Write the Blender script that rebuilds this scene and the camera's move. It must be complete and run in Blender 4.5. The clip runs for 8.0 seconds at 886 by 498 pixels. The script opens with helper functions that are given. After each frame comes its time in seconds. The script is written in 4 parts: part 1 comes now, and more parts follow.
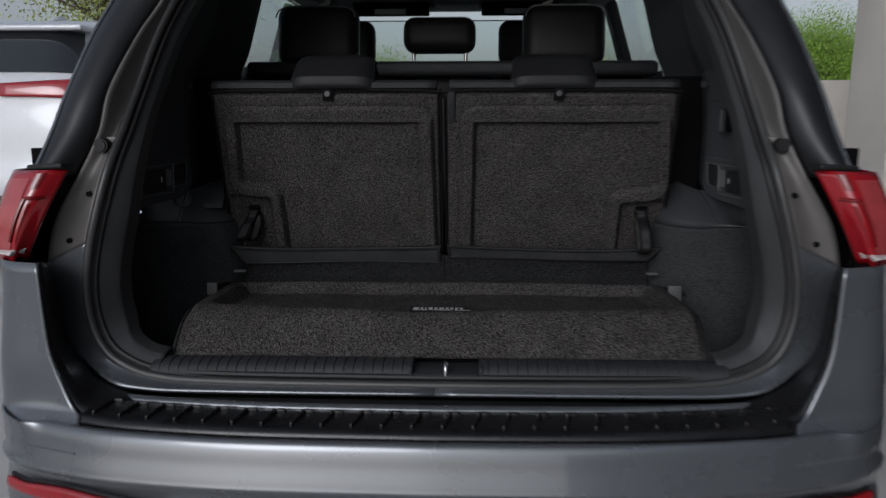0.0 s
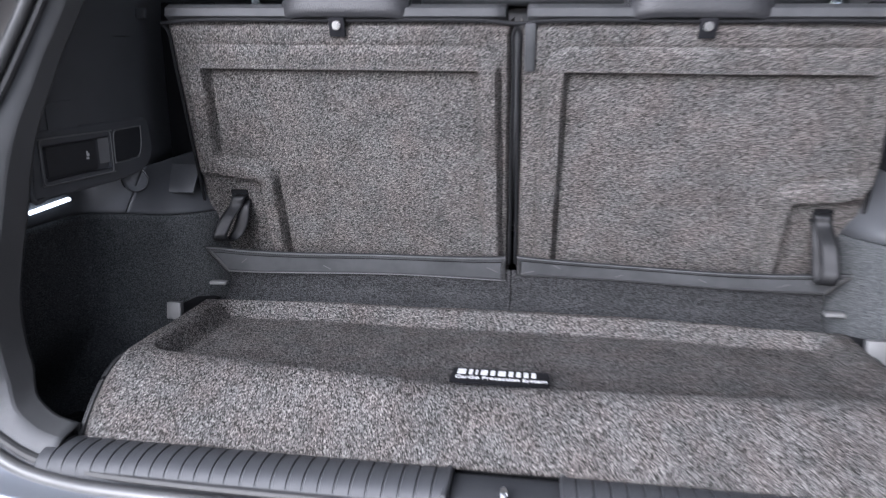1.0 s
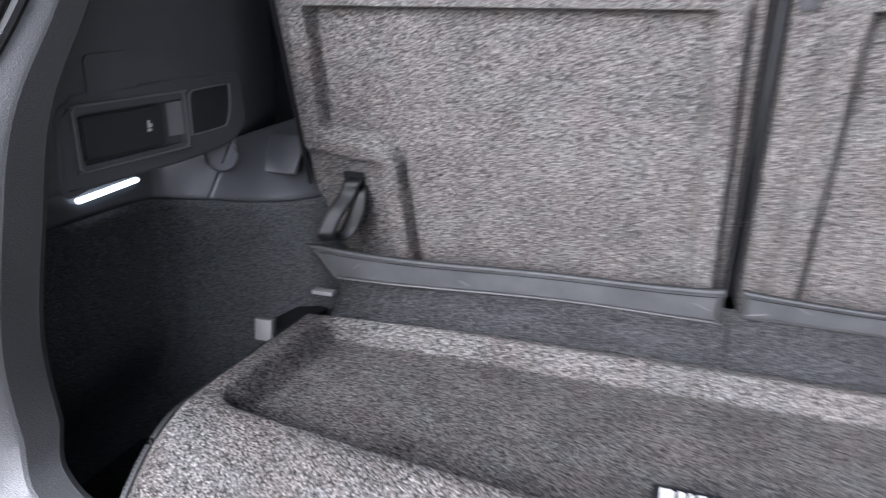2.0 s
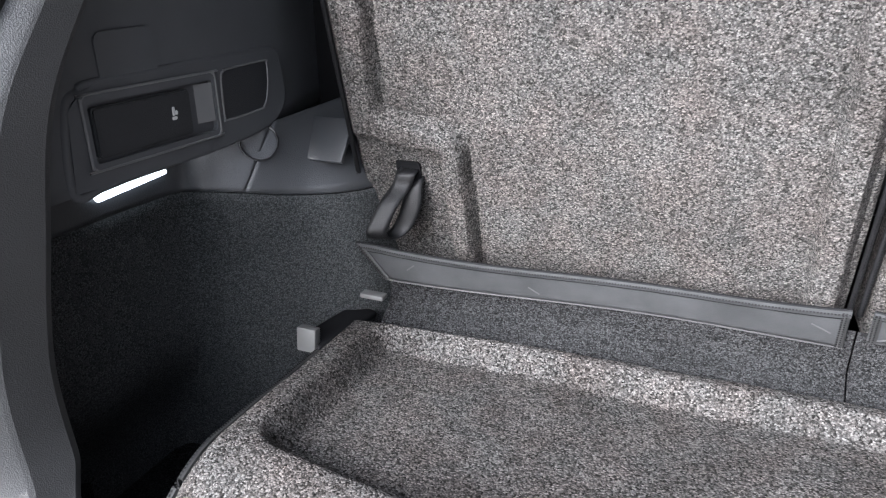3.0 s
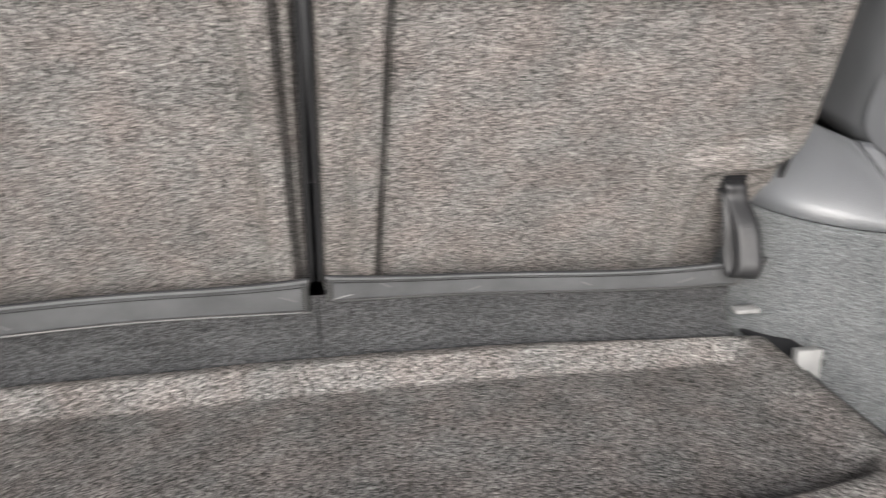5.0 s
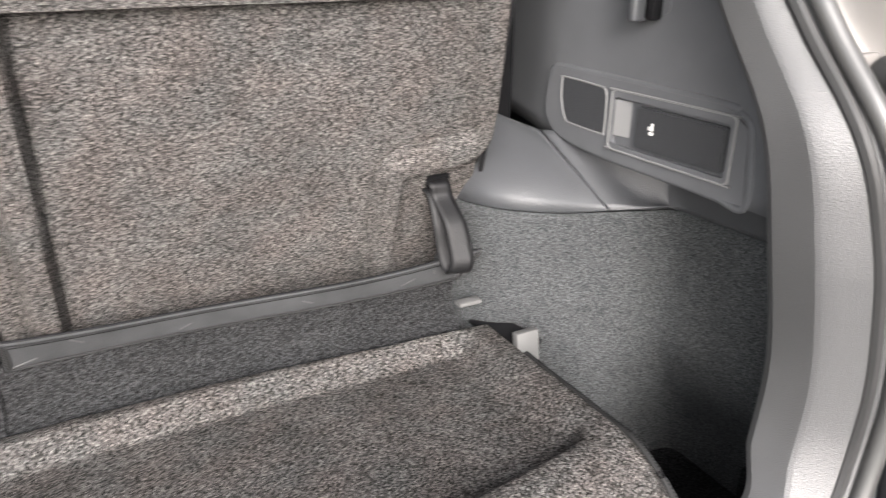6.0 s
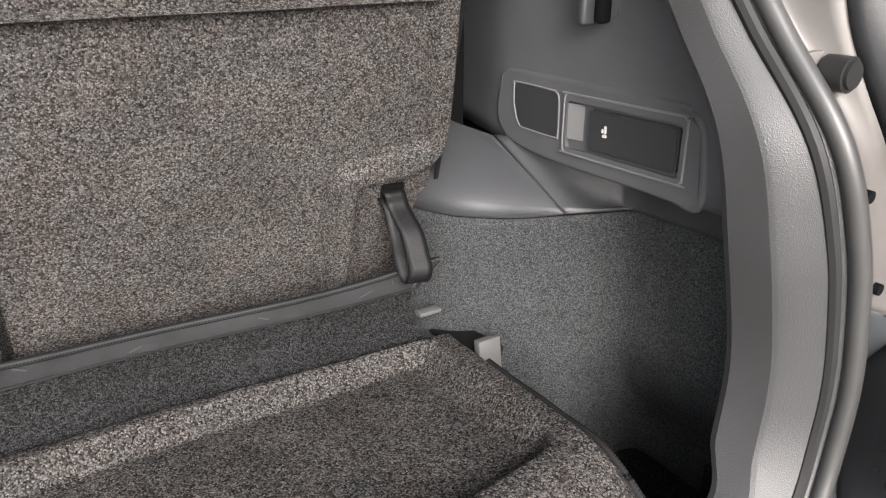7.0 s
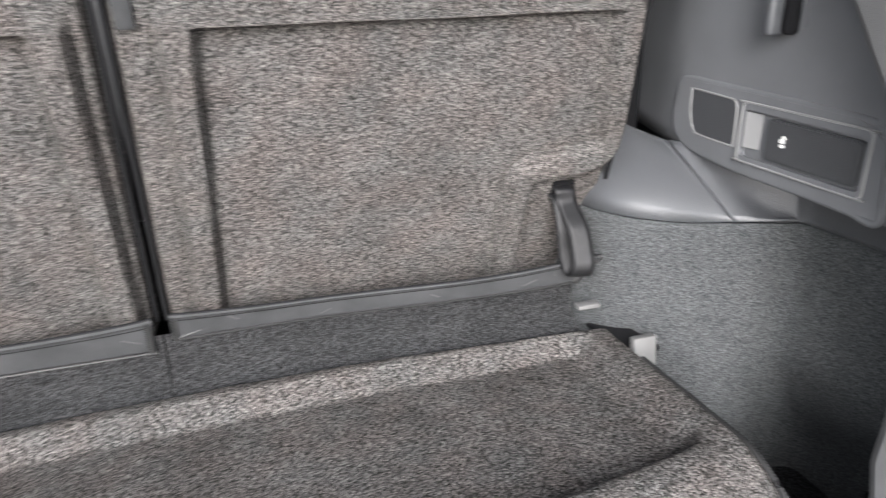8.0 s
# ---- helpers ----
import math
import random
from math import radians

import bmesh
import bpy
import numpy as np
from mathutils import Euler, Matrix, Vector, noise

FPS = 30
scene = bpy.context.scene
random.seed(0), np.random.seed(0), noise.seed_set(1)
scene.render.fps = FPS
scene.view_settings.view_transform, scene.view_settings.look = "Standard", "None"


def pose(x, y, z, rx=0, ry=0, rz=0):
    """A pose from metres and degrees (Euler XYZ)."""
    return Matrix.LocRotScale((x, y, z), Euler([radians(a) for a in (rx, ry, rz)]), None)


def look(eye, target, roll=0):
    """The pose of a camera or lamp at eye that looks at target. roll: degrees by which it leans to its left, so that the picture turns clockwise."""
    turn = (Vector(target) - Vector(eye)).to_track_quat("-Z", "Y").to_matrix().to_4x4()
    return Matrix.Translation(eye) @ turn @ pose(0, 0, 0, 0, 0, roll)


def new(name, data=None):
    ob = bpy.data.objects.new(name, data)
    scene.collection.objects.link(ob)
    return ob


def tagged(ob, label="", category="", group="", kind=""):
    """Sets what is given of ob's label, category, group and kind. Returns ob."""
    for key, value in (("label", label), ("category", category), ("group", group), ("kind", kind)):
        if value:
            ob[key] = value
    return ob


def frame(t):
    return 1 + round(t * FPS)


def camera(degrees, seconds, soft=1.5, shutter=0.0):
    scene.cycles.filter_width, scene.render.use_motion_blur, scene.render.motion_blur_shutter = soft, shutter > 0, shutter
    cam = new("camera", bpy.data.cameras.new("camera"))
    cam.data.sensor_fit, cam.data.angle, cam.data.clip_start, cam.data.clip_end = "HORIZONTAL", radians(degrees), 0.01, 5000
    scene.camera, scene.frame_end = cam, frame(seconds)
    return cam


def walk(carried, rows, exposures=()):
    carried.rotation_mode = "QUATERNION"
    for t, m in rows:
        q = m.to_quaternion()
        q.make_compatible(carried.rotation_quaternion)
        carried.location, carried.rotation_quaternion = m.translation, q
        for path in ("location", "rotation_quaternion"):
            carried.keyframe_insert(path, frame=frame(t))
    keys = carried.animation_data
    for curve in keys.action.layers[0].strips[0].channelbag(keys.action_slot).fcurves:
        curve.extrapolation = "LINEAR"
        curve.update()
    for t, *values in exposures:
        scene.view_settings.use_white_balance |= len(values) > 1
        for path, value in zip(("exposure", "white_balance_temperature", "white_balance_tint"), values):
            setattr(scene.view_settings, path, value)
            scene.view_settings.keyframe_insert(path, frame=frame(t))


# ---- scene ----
cam = camera(62.9, 8.0, soft=1.2, shutter=0.5)
PATH = [
    (0, (0.062, 0.338, 1.165), (-0.012, 2.298, 0.778), -0.1),
    (0.5, (0.022, 0.631, 1.166), (-0.11, 2.574, 0.712), -0.2),
    (1, (0.047, 0.92, 1.161), (-0.22, 2.829, 0.628), 0.4),
    (1.5, (0.023, 1.096, 1.155), (-0.405, 2.956, 0.558), 0.5),
    (2, (-0.061, 1.261, 1.146), (-0.681, 3.04, 0.472), 0.2),
    (2.2, (-0.066, 1.318, 1.155), (-0.799, 3.03, 0.430), -0.5),
    (3.3, (-0.140, 1.371, 1.148), (-0.830, 3.081, 0.359), -0.2),
    (3.5, (-0.123, 1.366, 1.151), (-0.743, 3.093, 0.356), 0.1),
    (4, (-0.06, 1.370, 1.161), (-0.439, 3.158, 0.349), 0.8),
    (4.2, (-0.046, 1.373, 1.167), (-0.294, 3.176, 0.340), 1.1),
    (5.3, (0.027, 1.362, 1.186), (0.57, 3.105, 0.368), 1.4),
    (5.5, (0.052, 1.363, 1.189), (0.7, 3.068, 0.368), 1.3),
    (6, (0.096, 1.366, 1.187), (0.97, 2.973, 0.379), 0.5),
    (6.5, (0.105, 1.376, 1.181), (1.085, 2.928, 0.387), 0.3),
    (7, (0.099, 1.376, 1.184), (1.083, 2.929, 0.396), -0.1),
    (7.5, (0.092, 1.359, 1.186), (0.932, 2.996, 0.402), -0.7),
    (8, (0.061, 1.333, 1.195), (0.666, 3.072, 0.410), -0.5),
]
EXPOSURES = [(0, -0.25, 5900, 12), (0.3, 0.8, 5800, 13), (0.6, 1.9, 5700, 14), (1, 2.85, 5650, 16), (1.5, 3.1, 5650, 16),
             (2, 3.4, 5700, 15), (3.5, 3.55, 6000, 11), (4, 3.55, 6150, 10), (5.5, 3.25, 6500, 12), (6, 3.15, 6500, 13),
             (6.5, 2.7, 6500, 13), (7, 2.5, 6500, 13), (7.5, 2.6, 6400, 12), (8, 3.15, 6200, 12)]
walk(cam, [(t, look(eye, target, roll)) for t, eye, target, roll in PATH], EXPOSURES)

# ---- light ----
world = bpy.data.worlds.new("sky")
scene.world = world
world.use_nodes = True
wn = world.node_tree.nodes
sky = wn.new("ShaderNodeTexSky")
sky.sky_type, sky.sun_disc = "NISHITA", False
sky.sun_elevation, sky.sun_rotation = radians(28.2), radians(200.5)
sky.air_density, sky.dust_density = 1.2, 3.0
wn["Background"].inputs["Strength"].default_value = 0.11
pale = wn.new("ShaderNodeHueSaturation")
pale.inputs["Saturation"].default_value = 0.35
world.node_tree.links.new(sky.outputs["Color"], pale.inputs["Color"])
world.node_tree.links.new(pale.outputs["Color"], wn["Background"].inputs["Color"])
sun_data = bpy.data.lights.new("sun", "SUN")
sun_data.energy, sun_data.angle, sun_data.color = 0.8, radians(28), (1.0, 0.99, 0.97)
sun = new("sun", sun_data)
sun.matrix_world = look((-3.5, -9.4, 5.4), (0, 0, 0))


# ---- materials ----
def mat(name, color, rough=0.5, metal=0.0, coat=0.0, spec=0.5, vary=0.12, vscale=9.0, bump=0.0, bscale=400.0, sheen=0.0, rvary=0.08, kind="noise"):
    """A node material: base colour with slow stains, uneven gloss and a fine grain in relief."""
    m = bpy.data.materials.new(name)
    m.use_nodes = True
    nt = m.node_tree
    b = nt.nodes["Principled BSDF"]
    b.inputs["Metallic"].default_value = metal
    b.inputs["Coat Weight"].default_value = coat
    b.inputs["Coat Roughness"].default_value = 0.04
    b.inputs["Specular IOR Level"].default_value = spec
    b.inputs["Sheen Weight"].default_value = sheen
    tc = nt.nodes.new("ShaderNodeTexCoord")
    n = nt.nodes.new("ShaderNodeTexNoise")
    n.inputs["Scale"].default_value, n.inputs["Detail"].default_value = vscale, 5
    nt.links.new(tc.outputs["Object"], n.inputs["Vector"])
    ramp = nt.nodes.new("ShaderNodeMapRange")
    ramp.inputs["From Min"].default_value, ramp.inputs["From Max"].default_value = 0.3, 0.7
    ramp.inputs["To Min"].default_value, ramp.inputs["To Max"].default_value = 1 - vary, 1 + vary
    nt.links.new(n.outputs["Fac"], ramp.inputs["Value"])
    mul = nt.nodes.new("ShaderNodeVectorMath")
    mul.operation = "SCALE"
    mul.inputs[0].default_value = color
    nt.links.new(ramp.outputs["Result"], mul.inputs["Scale"])
    nt.links.new(mul.outputs["Vector"], b.inputs["Base Color"])
    rr = nt.nodes.new("ShaderNodeMapRange")
    rr.inputs["To Min"].default_value, rr.inputs["To Max"].default_value = max(0.02, rough - rvary), min(1, rough + rvary)
    nt.links.new(n.outputs["Fac"], rr.inputs["Value"])
    nt.links.new(rr.outputs["Result"], b.inputs["Roughness"])
    if bump:
        if kind == "cells":
            g = nt.nodes.new("ShaderNodeTexVoronoi")
            out = g.outputs["Distance"]
        else:
            g = nt.nodes.new("ShaderNodeTexNoise")
            g.inputs["Detail"].default_value = 3
            out = g.outputs["Fac"]
        g.inputs["Scale"].default_value = bscale
        nt.links.new(tc.outputs["Object"], g.inputs["Vector"])
        bn = nt.nodes.new("ShaderNodeBump")
        bn.inputs["Strength"].default_value, bn.inputs["Distance"].default_value = bump, 0.001
        nt.links.new(out, bn.inputs["Height"])
        nt.links.new(bn.outputs["Normal"], b.inputs["Normal"])
    return m


def carpet(name, dark, mid, light, scale, bump=0.9, blotch=0.16, hues=((1.0, 0.83, 0.77), (0.95, 1.0, 1.01))):
    """Loop-pile carpet: single tufts of mixed yarn, each with its own tone, over slow wear."""
    m = bpy.data.materials.new(name)
    m.use_nodes = True
    nt = m.node_tree
    b = nt.nodes["Principled BSDF"]
    b.inputs["Roughness"].default_value = 0.95
    b.inputs["Specular IOR Level"].default_value = 0.03
    tc = nt.nodes.new("ShaderNodeTexCoord")
    warp = nt.nodes.new("ShaderNodeTexNoise")
    warp.inputs["Scale"].default_value = 90
    nt.links.new(tc.outputs["Object"], warp.inputs["Vector"])
    add = nt.nodes.new("ShaderNodeVectorMath")
    add.operation = "MULTIPLY_ADD"
    add.inputs[1].default_value = (0.003, 0.003, 0.003)
    nt.links.new(warp.outputs["Color"], add.inputs[0])
    nt.links.new(tc.outputs["Object"], add.inputs[2])
    v = nt.nodes.new("ShaderNodeTexVoronoi")
    v.inputs["Scale"].default_value = scale
    nt.links.new(add.outputs["Vector"], v.inputs["Vector"])
    sep = nt.nodes.new("ShaderNodeSeparateColor")
    nt.links.new(v.outputs["Color"], sep.inputs["Color"])
    ramp = nt.nodes.new("ShaderNodeValToRGB")
    e = ramp.color_ramp.elements
    e[0].position, e[0].color = 0.0, (*dark, 1)
    e[1].position, e[1].color = 1.0, (*light, 1)
    x = e.new(0.45)
    x.color = (*mid, 1)
    x = e.new(0.85)
    x.color = (*[0.45 * p + 0.55 * q for p, q in zip(mid, light)], 1)
    nt.links.new(sep.outputs["Red"], ramp.inputs["Fac"])
    tint = nt.nodes.new("ShaderNodeMix")
    tint.data_type, tint.blend_type = "RGBA", "MULTIPLY"
    tint.inputs["Factor"].default_value = 0.5
    tr = nt.nodes.new("ShaderNodeValToRGB")
    te = tr.color_ramp.elements
    te[0].color, te[1].color = (*hues[0], 1), (*hues[1], 1)
    patch = nt.nodes.new("ShaderNodeTexNoise")
    patch.inputs["Scale"].default_value, patch.inputs["Detail"].default_value = 22, 4
    nt.links.new(tc.outputs["Object"], patch.inputs["Vector"])
    spread = nt.nodes.new("ShaderNodeMapRange")
    spread.inputs["From Min"].default_value, spread.inputs["From Max"].default_value = 0.36, 0.64
    nt.links.new(patch.outputs["Fac"], spread.inputs["Value"])
    both = nt.nodes.new("ShaderNodeMath")
    both.operation = "MULTIPLY_ADD"
    both.inputs[1].default_value = 0.45
    nt.links.new(sep.outputs["Green"], both.inputs[0])
    half = nt.nodes.new("ShaderNodeMath")
    half.operation = "MULTIPLY"
    half.inputs[1].default_value = 0.55
    nt.links.new(spread.outputs["Result"], half.inputs[0])
    nt.links.new(half.outputs["Value"], both.inputs[2])
    nt.links.new(both.outputs["Value"], tr.inputs["Fac"])
    nt.links.new(ramp.outputs["Color"], tint.inputs["A"])
    nt.links.new(tr.outputs["Color"], tint.inputs["B"])
    big = nt.nodes.new("ShaderNodeTexNoise")
    big.inputs["Scale"].default_value, big.inputs["Detail"].default_value = 14, 6
    nt.links.new(tc.outputs["Object"], big.inputs["Vector"])
    mr = nt.nodes.new("ShaderNodeMapRange")
    mr.inputs["From Min"].default_value, mr.inputs["From Max"].default_value = 0.3, 0.7
    mr.inputs["To Min"].default_value, mr.inputs["To Max"].default_value = 1 - blotch, 1 + blotch
    nt.links.new(big.outputs["Fac"], mr.inputs["Value"])
    sc = nt.nodes.new("ShaderNodeVectorMath")
    sc.operation = "SCALE"
    nt.links.new(tint.outputs["Result"], sc.inputs[0])
    nt.links.new(mr.outputs["Result"], sc.inputs["Scale"])
    # Shade between tufts is put into the colour, darker away from each centre.
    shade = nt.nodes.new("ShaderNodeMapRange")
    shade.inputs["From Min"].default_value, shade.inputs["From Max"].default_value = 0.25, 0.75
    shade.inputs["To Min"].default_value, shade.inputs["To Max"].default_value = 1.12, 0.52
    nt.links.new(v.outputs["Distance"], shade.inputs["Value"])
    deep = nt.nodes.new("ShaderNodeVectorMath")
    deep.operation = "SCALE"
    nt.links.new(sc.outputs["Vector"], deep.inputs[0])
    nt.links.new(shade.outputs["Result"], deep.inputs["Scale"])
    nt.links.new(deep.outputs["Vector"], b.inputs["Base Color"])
    inv = nt.nodes.new("ShaderNodeMath")
    inv.operation = "SUBTRACT"
    inv.inputs[0].default_value = 1.0
    nt.links.new(v.outputs["Distance"], inv.inputs[1])
    bn = nt.nodes.new("ShaderNodeBump")
    bn.inputs["Strength"].default_value, bn.inputs["Distance"].default_value = bump, 0.0022
    nt.links.new(inv.outputs["Value"], bn.inputs["Height"])
    nt.links.new(bn.outputs["Normal"], b.inputs["Normal"])
    return m


def glass(name, color, rough=0.02):
    m = bpy.data.materials.new(name)
    m.use_nodes = True
    b = m.node_tree.nodes["Principled BSDF"]
    b.inputs["Base Color"].default_value = (*color, 1)
    b.inputs["Roughness"].default_value = rough
    b.inputs["Transmission Weight"].default_value = 1.0
    b.inputs["IOR"].default_value = 1.45
    return m


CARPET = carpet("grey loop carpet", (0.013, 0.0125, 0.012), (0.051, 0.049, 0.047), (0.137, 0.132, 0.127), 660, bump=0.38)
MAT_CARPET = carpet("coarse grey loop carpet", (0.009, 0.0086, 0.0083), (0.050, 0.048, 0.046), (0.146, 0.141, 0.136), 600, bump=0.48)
COOL = ((1.0, 0.98, 0.97), (0.98, 1.0, 1.0))
FELT = carpet("dark trim felt", (0.028, 0.029, 0.030), (0.046, 0.048, 0.049), (0.076, 0.079, 0.081), 720, bump=0.3, blotch=0.1, hues=COOL)
PLASTIC = mat("charcoal grained plastic", (0.026, 0.027, 0.029), 0.5, spec=0.3, bump=0.35, bscale=900, kind="cells")
SOFT_PLASTIC = mat("satin charcoal plastic", (0.034, 0.0355, 0.038), 0.42, spec=0.45, bump=0.25, bscale=900, kind="cells")
PILLAR = mat("grey leather-grain plastic", (0.036, 0.0365, 0.037), 0.44, spec=0.55, bump=0.3, bscale=1000, kind="cells")
WALL = mat("smooth dark trim plastic", (0.069, 0.071, 0.075), 0.58, spec=0.2, bump=0.1, bscale=900)
STRIP = carpet("dark felt strip", (0.007, 0.007, 0.0073), (0.020, 0.020, 0.0205), (0.048, 0.048, 0.049), 700, bump=0.5, blotch=0.12, hues=COOL)
VINYL = mat("dark grey vinyl", (0.026, 0.0265, 0.0275), 0.62, spec=0.18, vary=0.22, vscale=30, bump=0.2, bscale=700, kind="cells")
MATT_BLACK = mat("matt black plastic", (0.006, 0.006, 0.0066), 0.75, spec=0.15, bump=0.2, bscale=600)
THREAD = mat("black sewing thread", (0.004, 0.004, 0.0045), 0.7, spec=0.2)
# Paler than the trim: light on edges and grip cheek put into colour.
LIT_GREY = mat("lit grey moulded plastic", (0.13, 0.13, 0.13), 0.55, spec=0.3)
SYMBOL = mat("white printed symbol", (0.55, 0.55, 0.53), 0.6)
GLOSS_TRIM = mat("dark glossy pillar plastic", (0.014, 0.0145, 0.016), 0.42, spec=0.4, vary=0.15, vscale=14, bump=0.12, bscale=500)
SCUFF = mat("pale scuffed vinyl", (0.05, 0.05, 0.051), 0.7, spec=0.15, vary=0.2, vscale=60)
CLIP_GREY = mat("mid grey plastic", (0.075, 0.075, 0.074), 0.55, spec=0.3)
HOOK = mat("pale grey hook plastic", (0.5, 0.5, 0.49), 0.5)
RUBBER = mat("black rubber", (0.016, 0.016, 0.016), 0.5, spec=0.3, bump=0.1, bscale=500)
SEAL = mat("door seal rubber", (0.04, 0.04, 0.039), 0.4, bump=0.08, bscale=500)
BLACK = mat("black moulded plastic", (0.010, 0.010, 0.011), 0.28, vary=0.3, vscale=20, bump=0.2, bscale=300)
# Near-black for linings, and for shade put into holes, slots and gaps.
DARK = mat("black lining and shade fill", (0.006, 0.006, 0.0065), 0.9, spec=0.03)
PAINT = mat("grey metallic paint", (0.142, 0.152, 0.164), 0.28, metal=0.55, coat=1.0, vary=0.02, bump=0.0, bscale=2500)
JAMB = mat("dull grey primered steel", (0.115, 0.108, 0.102), 0.5, metal=0.2, vary=0.12, vscale=12)
LEATHER = mat("black leatherette", (0.012, 0.012, 0.013), 0.48, spec=0.25, bump=0.35, bscale=480, kind="cells")
PIPING = mat("grey piping", (0.2, 0.2, 0.2), 0.6)
GREY_CLOTH = mat("grey leatherette", (0.13, 0.13, 0.136), 0.5, spec=0.25, bump=0.3, bscale=500, kind="cells")
WEBBING = mat("black nylon webbing", (0.0055, 0.0055, 0.006), 0.5, spec=0.22, bump=0.5, bscale=900)
STEEL = mat("bright steel", (0.62, 0.62, 0.61), 0.25, metal=1.0, vary=0.05)
SNAP = mat("dull nickel", (0.075, 0.075, 0.073), 0.42, metal=0.9, vary=0.1)
WHITE_PRINT = mat("white woven thread", (0.45, 0.45, 0.44), 0.8, vary=0.2, vscale=300)
LABEL = mat("black woven label", (0.006, 0.006, 0.007), 0.8, spec=0.1, bump=0.3, bscale=900)
RED = mat("red lamp plastic", (0.30, 0.007, 0.012), 0.08, coat=1.0, vary=0.1, vscale=25)
RED_DEEP = mat("deep red lamp chamber", (0.16, 0.004, 0.006), 0.25, coat=0.5)
PALE_RED = mat("pale red lamp plastic", (0.36, 0.05, 0.05), 0.1, coat=1.0, vary=0.15, vscale=30)
CLEAR_LAMP = mat("clear lamp plastic", (0.55, 0.5, 0.48), 0.12, coat=1.0, vary=0.2, vscale=60)
GLASS = glass("window glass", (0.82, 0.9, 0.88))
WHITE_PAINT = mat("white car paint", (0.58, 0.59, 0.61), 0.25, coat=1.0, vary=0.03)
TINT_GLASS = mat("dark tinted glass", (0.012, 0.014, 0.016), 0.05, coat=1.0)
CONCRETE = mat("grey concrete", (0.43, 0.42, 0.40), 0.85, vary=0.2, vscale=1.3, bump=0.4, bscale=60)
RENDER_WALL = mat("cream rendered wall", (0.72, 0.67, 0.60), 0.9, vary=0.07, vscale=2.0, bump=0.3, bscale=90)
# Dark surface of the added wall that cuts light and reflections.
BLOCKER_WALL = mat("dark light-blocking wall", (0.05, 0.05, 0.053), 0.8, vary=0.1, vscale=1.5, bump=0.2, bscale=60)
SOFFIT = mat("brown soffit boards", (0.30, 0.22, 0.15), 0.7, vary=0.2, vscale=3)
LEAF = mat("young green leaves", (0.20, 0.33, 0.04), 0.6, vary=0.5, vscale=3.0)
LEAF_FAR = mat("yellow green leaves", (0.30, 0.34, 0.10), 0.6, vary=0.5, vscale=3.0)
BARK = mat("grey bark", (0.12, 0.09, 0.07), 0.9, vary=0.3, vscale=8, bump=0.6, bscale=40)
GRASS = mat("mown grass", (0.06, 0.10, 0.025), 0.9, vary=0.35, vscale=0.8, bump=0.5, bscale=30)
lamp_mat = bpy.data.materials.new("lit cargo lamp lens")
lamp_mat.use_nodes = True
lamp_mat.node_tree.nodes["Principled BSDF"].inputs["Emission Color"].default_value = (0.86, 0.95, 1.0, 1)
lamp_mat.node_tree.nodes["Principled BSDF"].inputs["Emission Strength"].default_value = 0.5


# ---- helpers of this scene ----
def part(name, bm, material, parent=None, label="", smooth=True, angle=38, loc=None):
    """Links a bmesh as one mesh object under a thing or a part."""
    me = bpy.data.meshes.new(name)
    bmesh.ops.recalc_face_normals(bm, faces=bm.faces)
    bm.to_mesh(me)
    bm.free()
    if smooth:
        me.shade_smooth()
        me.set_sharp_from_angle(angle=radians(angle))
    me.materials.append(material)
    ob = new(name, me)
    if parent:
        ob.parent = parent
    if loc:
        ob.location = loc
    if label:
        tagged(ob, label)
    return ob


def thing(name, label, category, group="", kind=""):
    return tagged(new(name), label, category, group, kind)


def thick(ob, t, offset=1.0):
    m = ob.modifiers.new("thickness", "SOLIDIFY")
    m.thickness, m.offset = t, offset
    return ob


def grid(fn, nu, nv, closed_u=False):
    """A sheet of quads: fn(a, b) gives the place, a and b from 0 to 1."""
    bm = bmesh.new()
    rows = []
    for i in range(nu + (0 if closed_u else 1)):
        rows.append([bm.verts.new(fn(i / nu, j / nv)) for j in range(nv + 1)])
    n = len(rows)
    for i in range(n if closed_u else n - 1):
        p, q = rows[i], rows[(i + 1) % n]
        for j in range(nv):
            bm.faces.new((p[j], q[j], q[j + 1], p[j + 1]))
    return bm


def box(c, s, bevel=0.004, seg=2, m=None):
    """A box of size s round c with rounded edges; m turns it."""
    bm = bmesh.new()
    bmesh.ops.create_cube(bm, size=1)
    bmesh.ops.scale(bm, vec=s, verts=bm.verts)
    if bevel:
        bmesh.ops.bevel(bm, geom=bm.edges[:], offset=min(bevel, min(s) * 0.49), segments=seg, affect="EDGES", profile=0.5)
    if m:
        bmesh.ops.transform(bm, matrix=m, verts=bm.verts)
    bmesh.ops.translate(bm, vec=c, verts=bm.verts)
    return bm


def cyl(c, r, depth, axis="Z", seg=24, bevel=0.0, r2=None):
    bm = bmesh.new()
    bmesh.ops.create_cone(bm, cap_ends=True, segments=seg, radius1=r, radius2=r if r2 is None else r2, depth=depth)
    if bevel:
        bmesh.ops.bevel(bm, geom=[e for e in bm.edges if e.calc_face_angle(0) > 0.8], offset=bevel, segments=2, affect="EDGES")
    turn = {"X": (0, 90, 0), "Y": (90, 0, 0), "Z": (0, 0, 0)}[axis]
    bmesh.ops.transform(bm, matrix=pose(0, 0, 0, *turn), verts=bm.verts)
    bmesh.ops.translate(bm, vec=c, verts=bm.verts)
    return bm


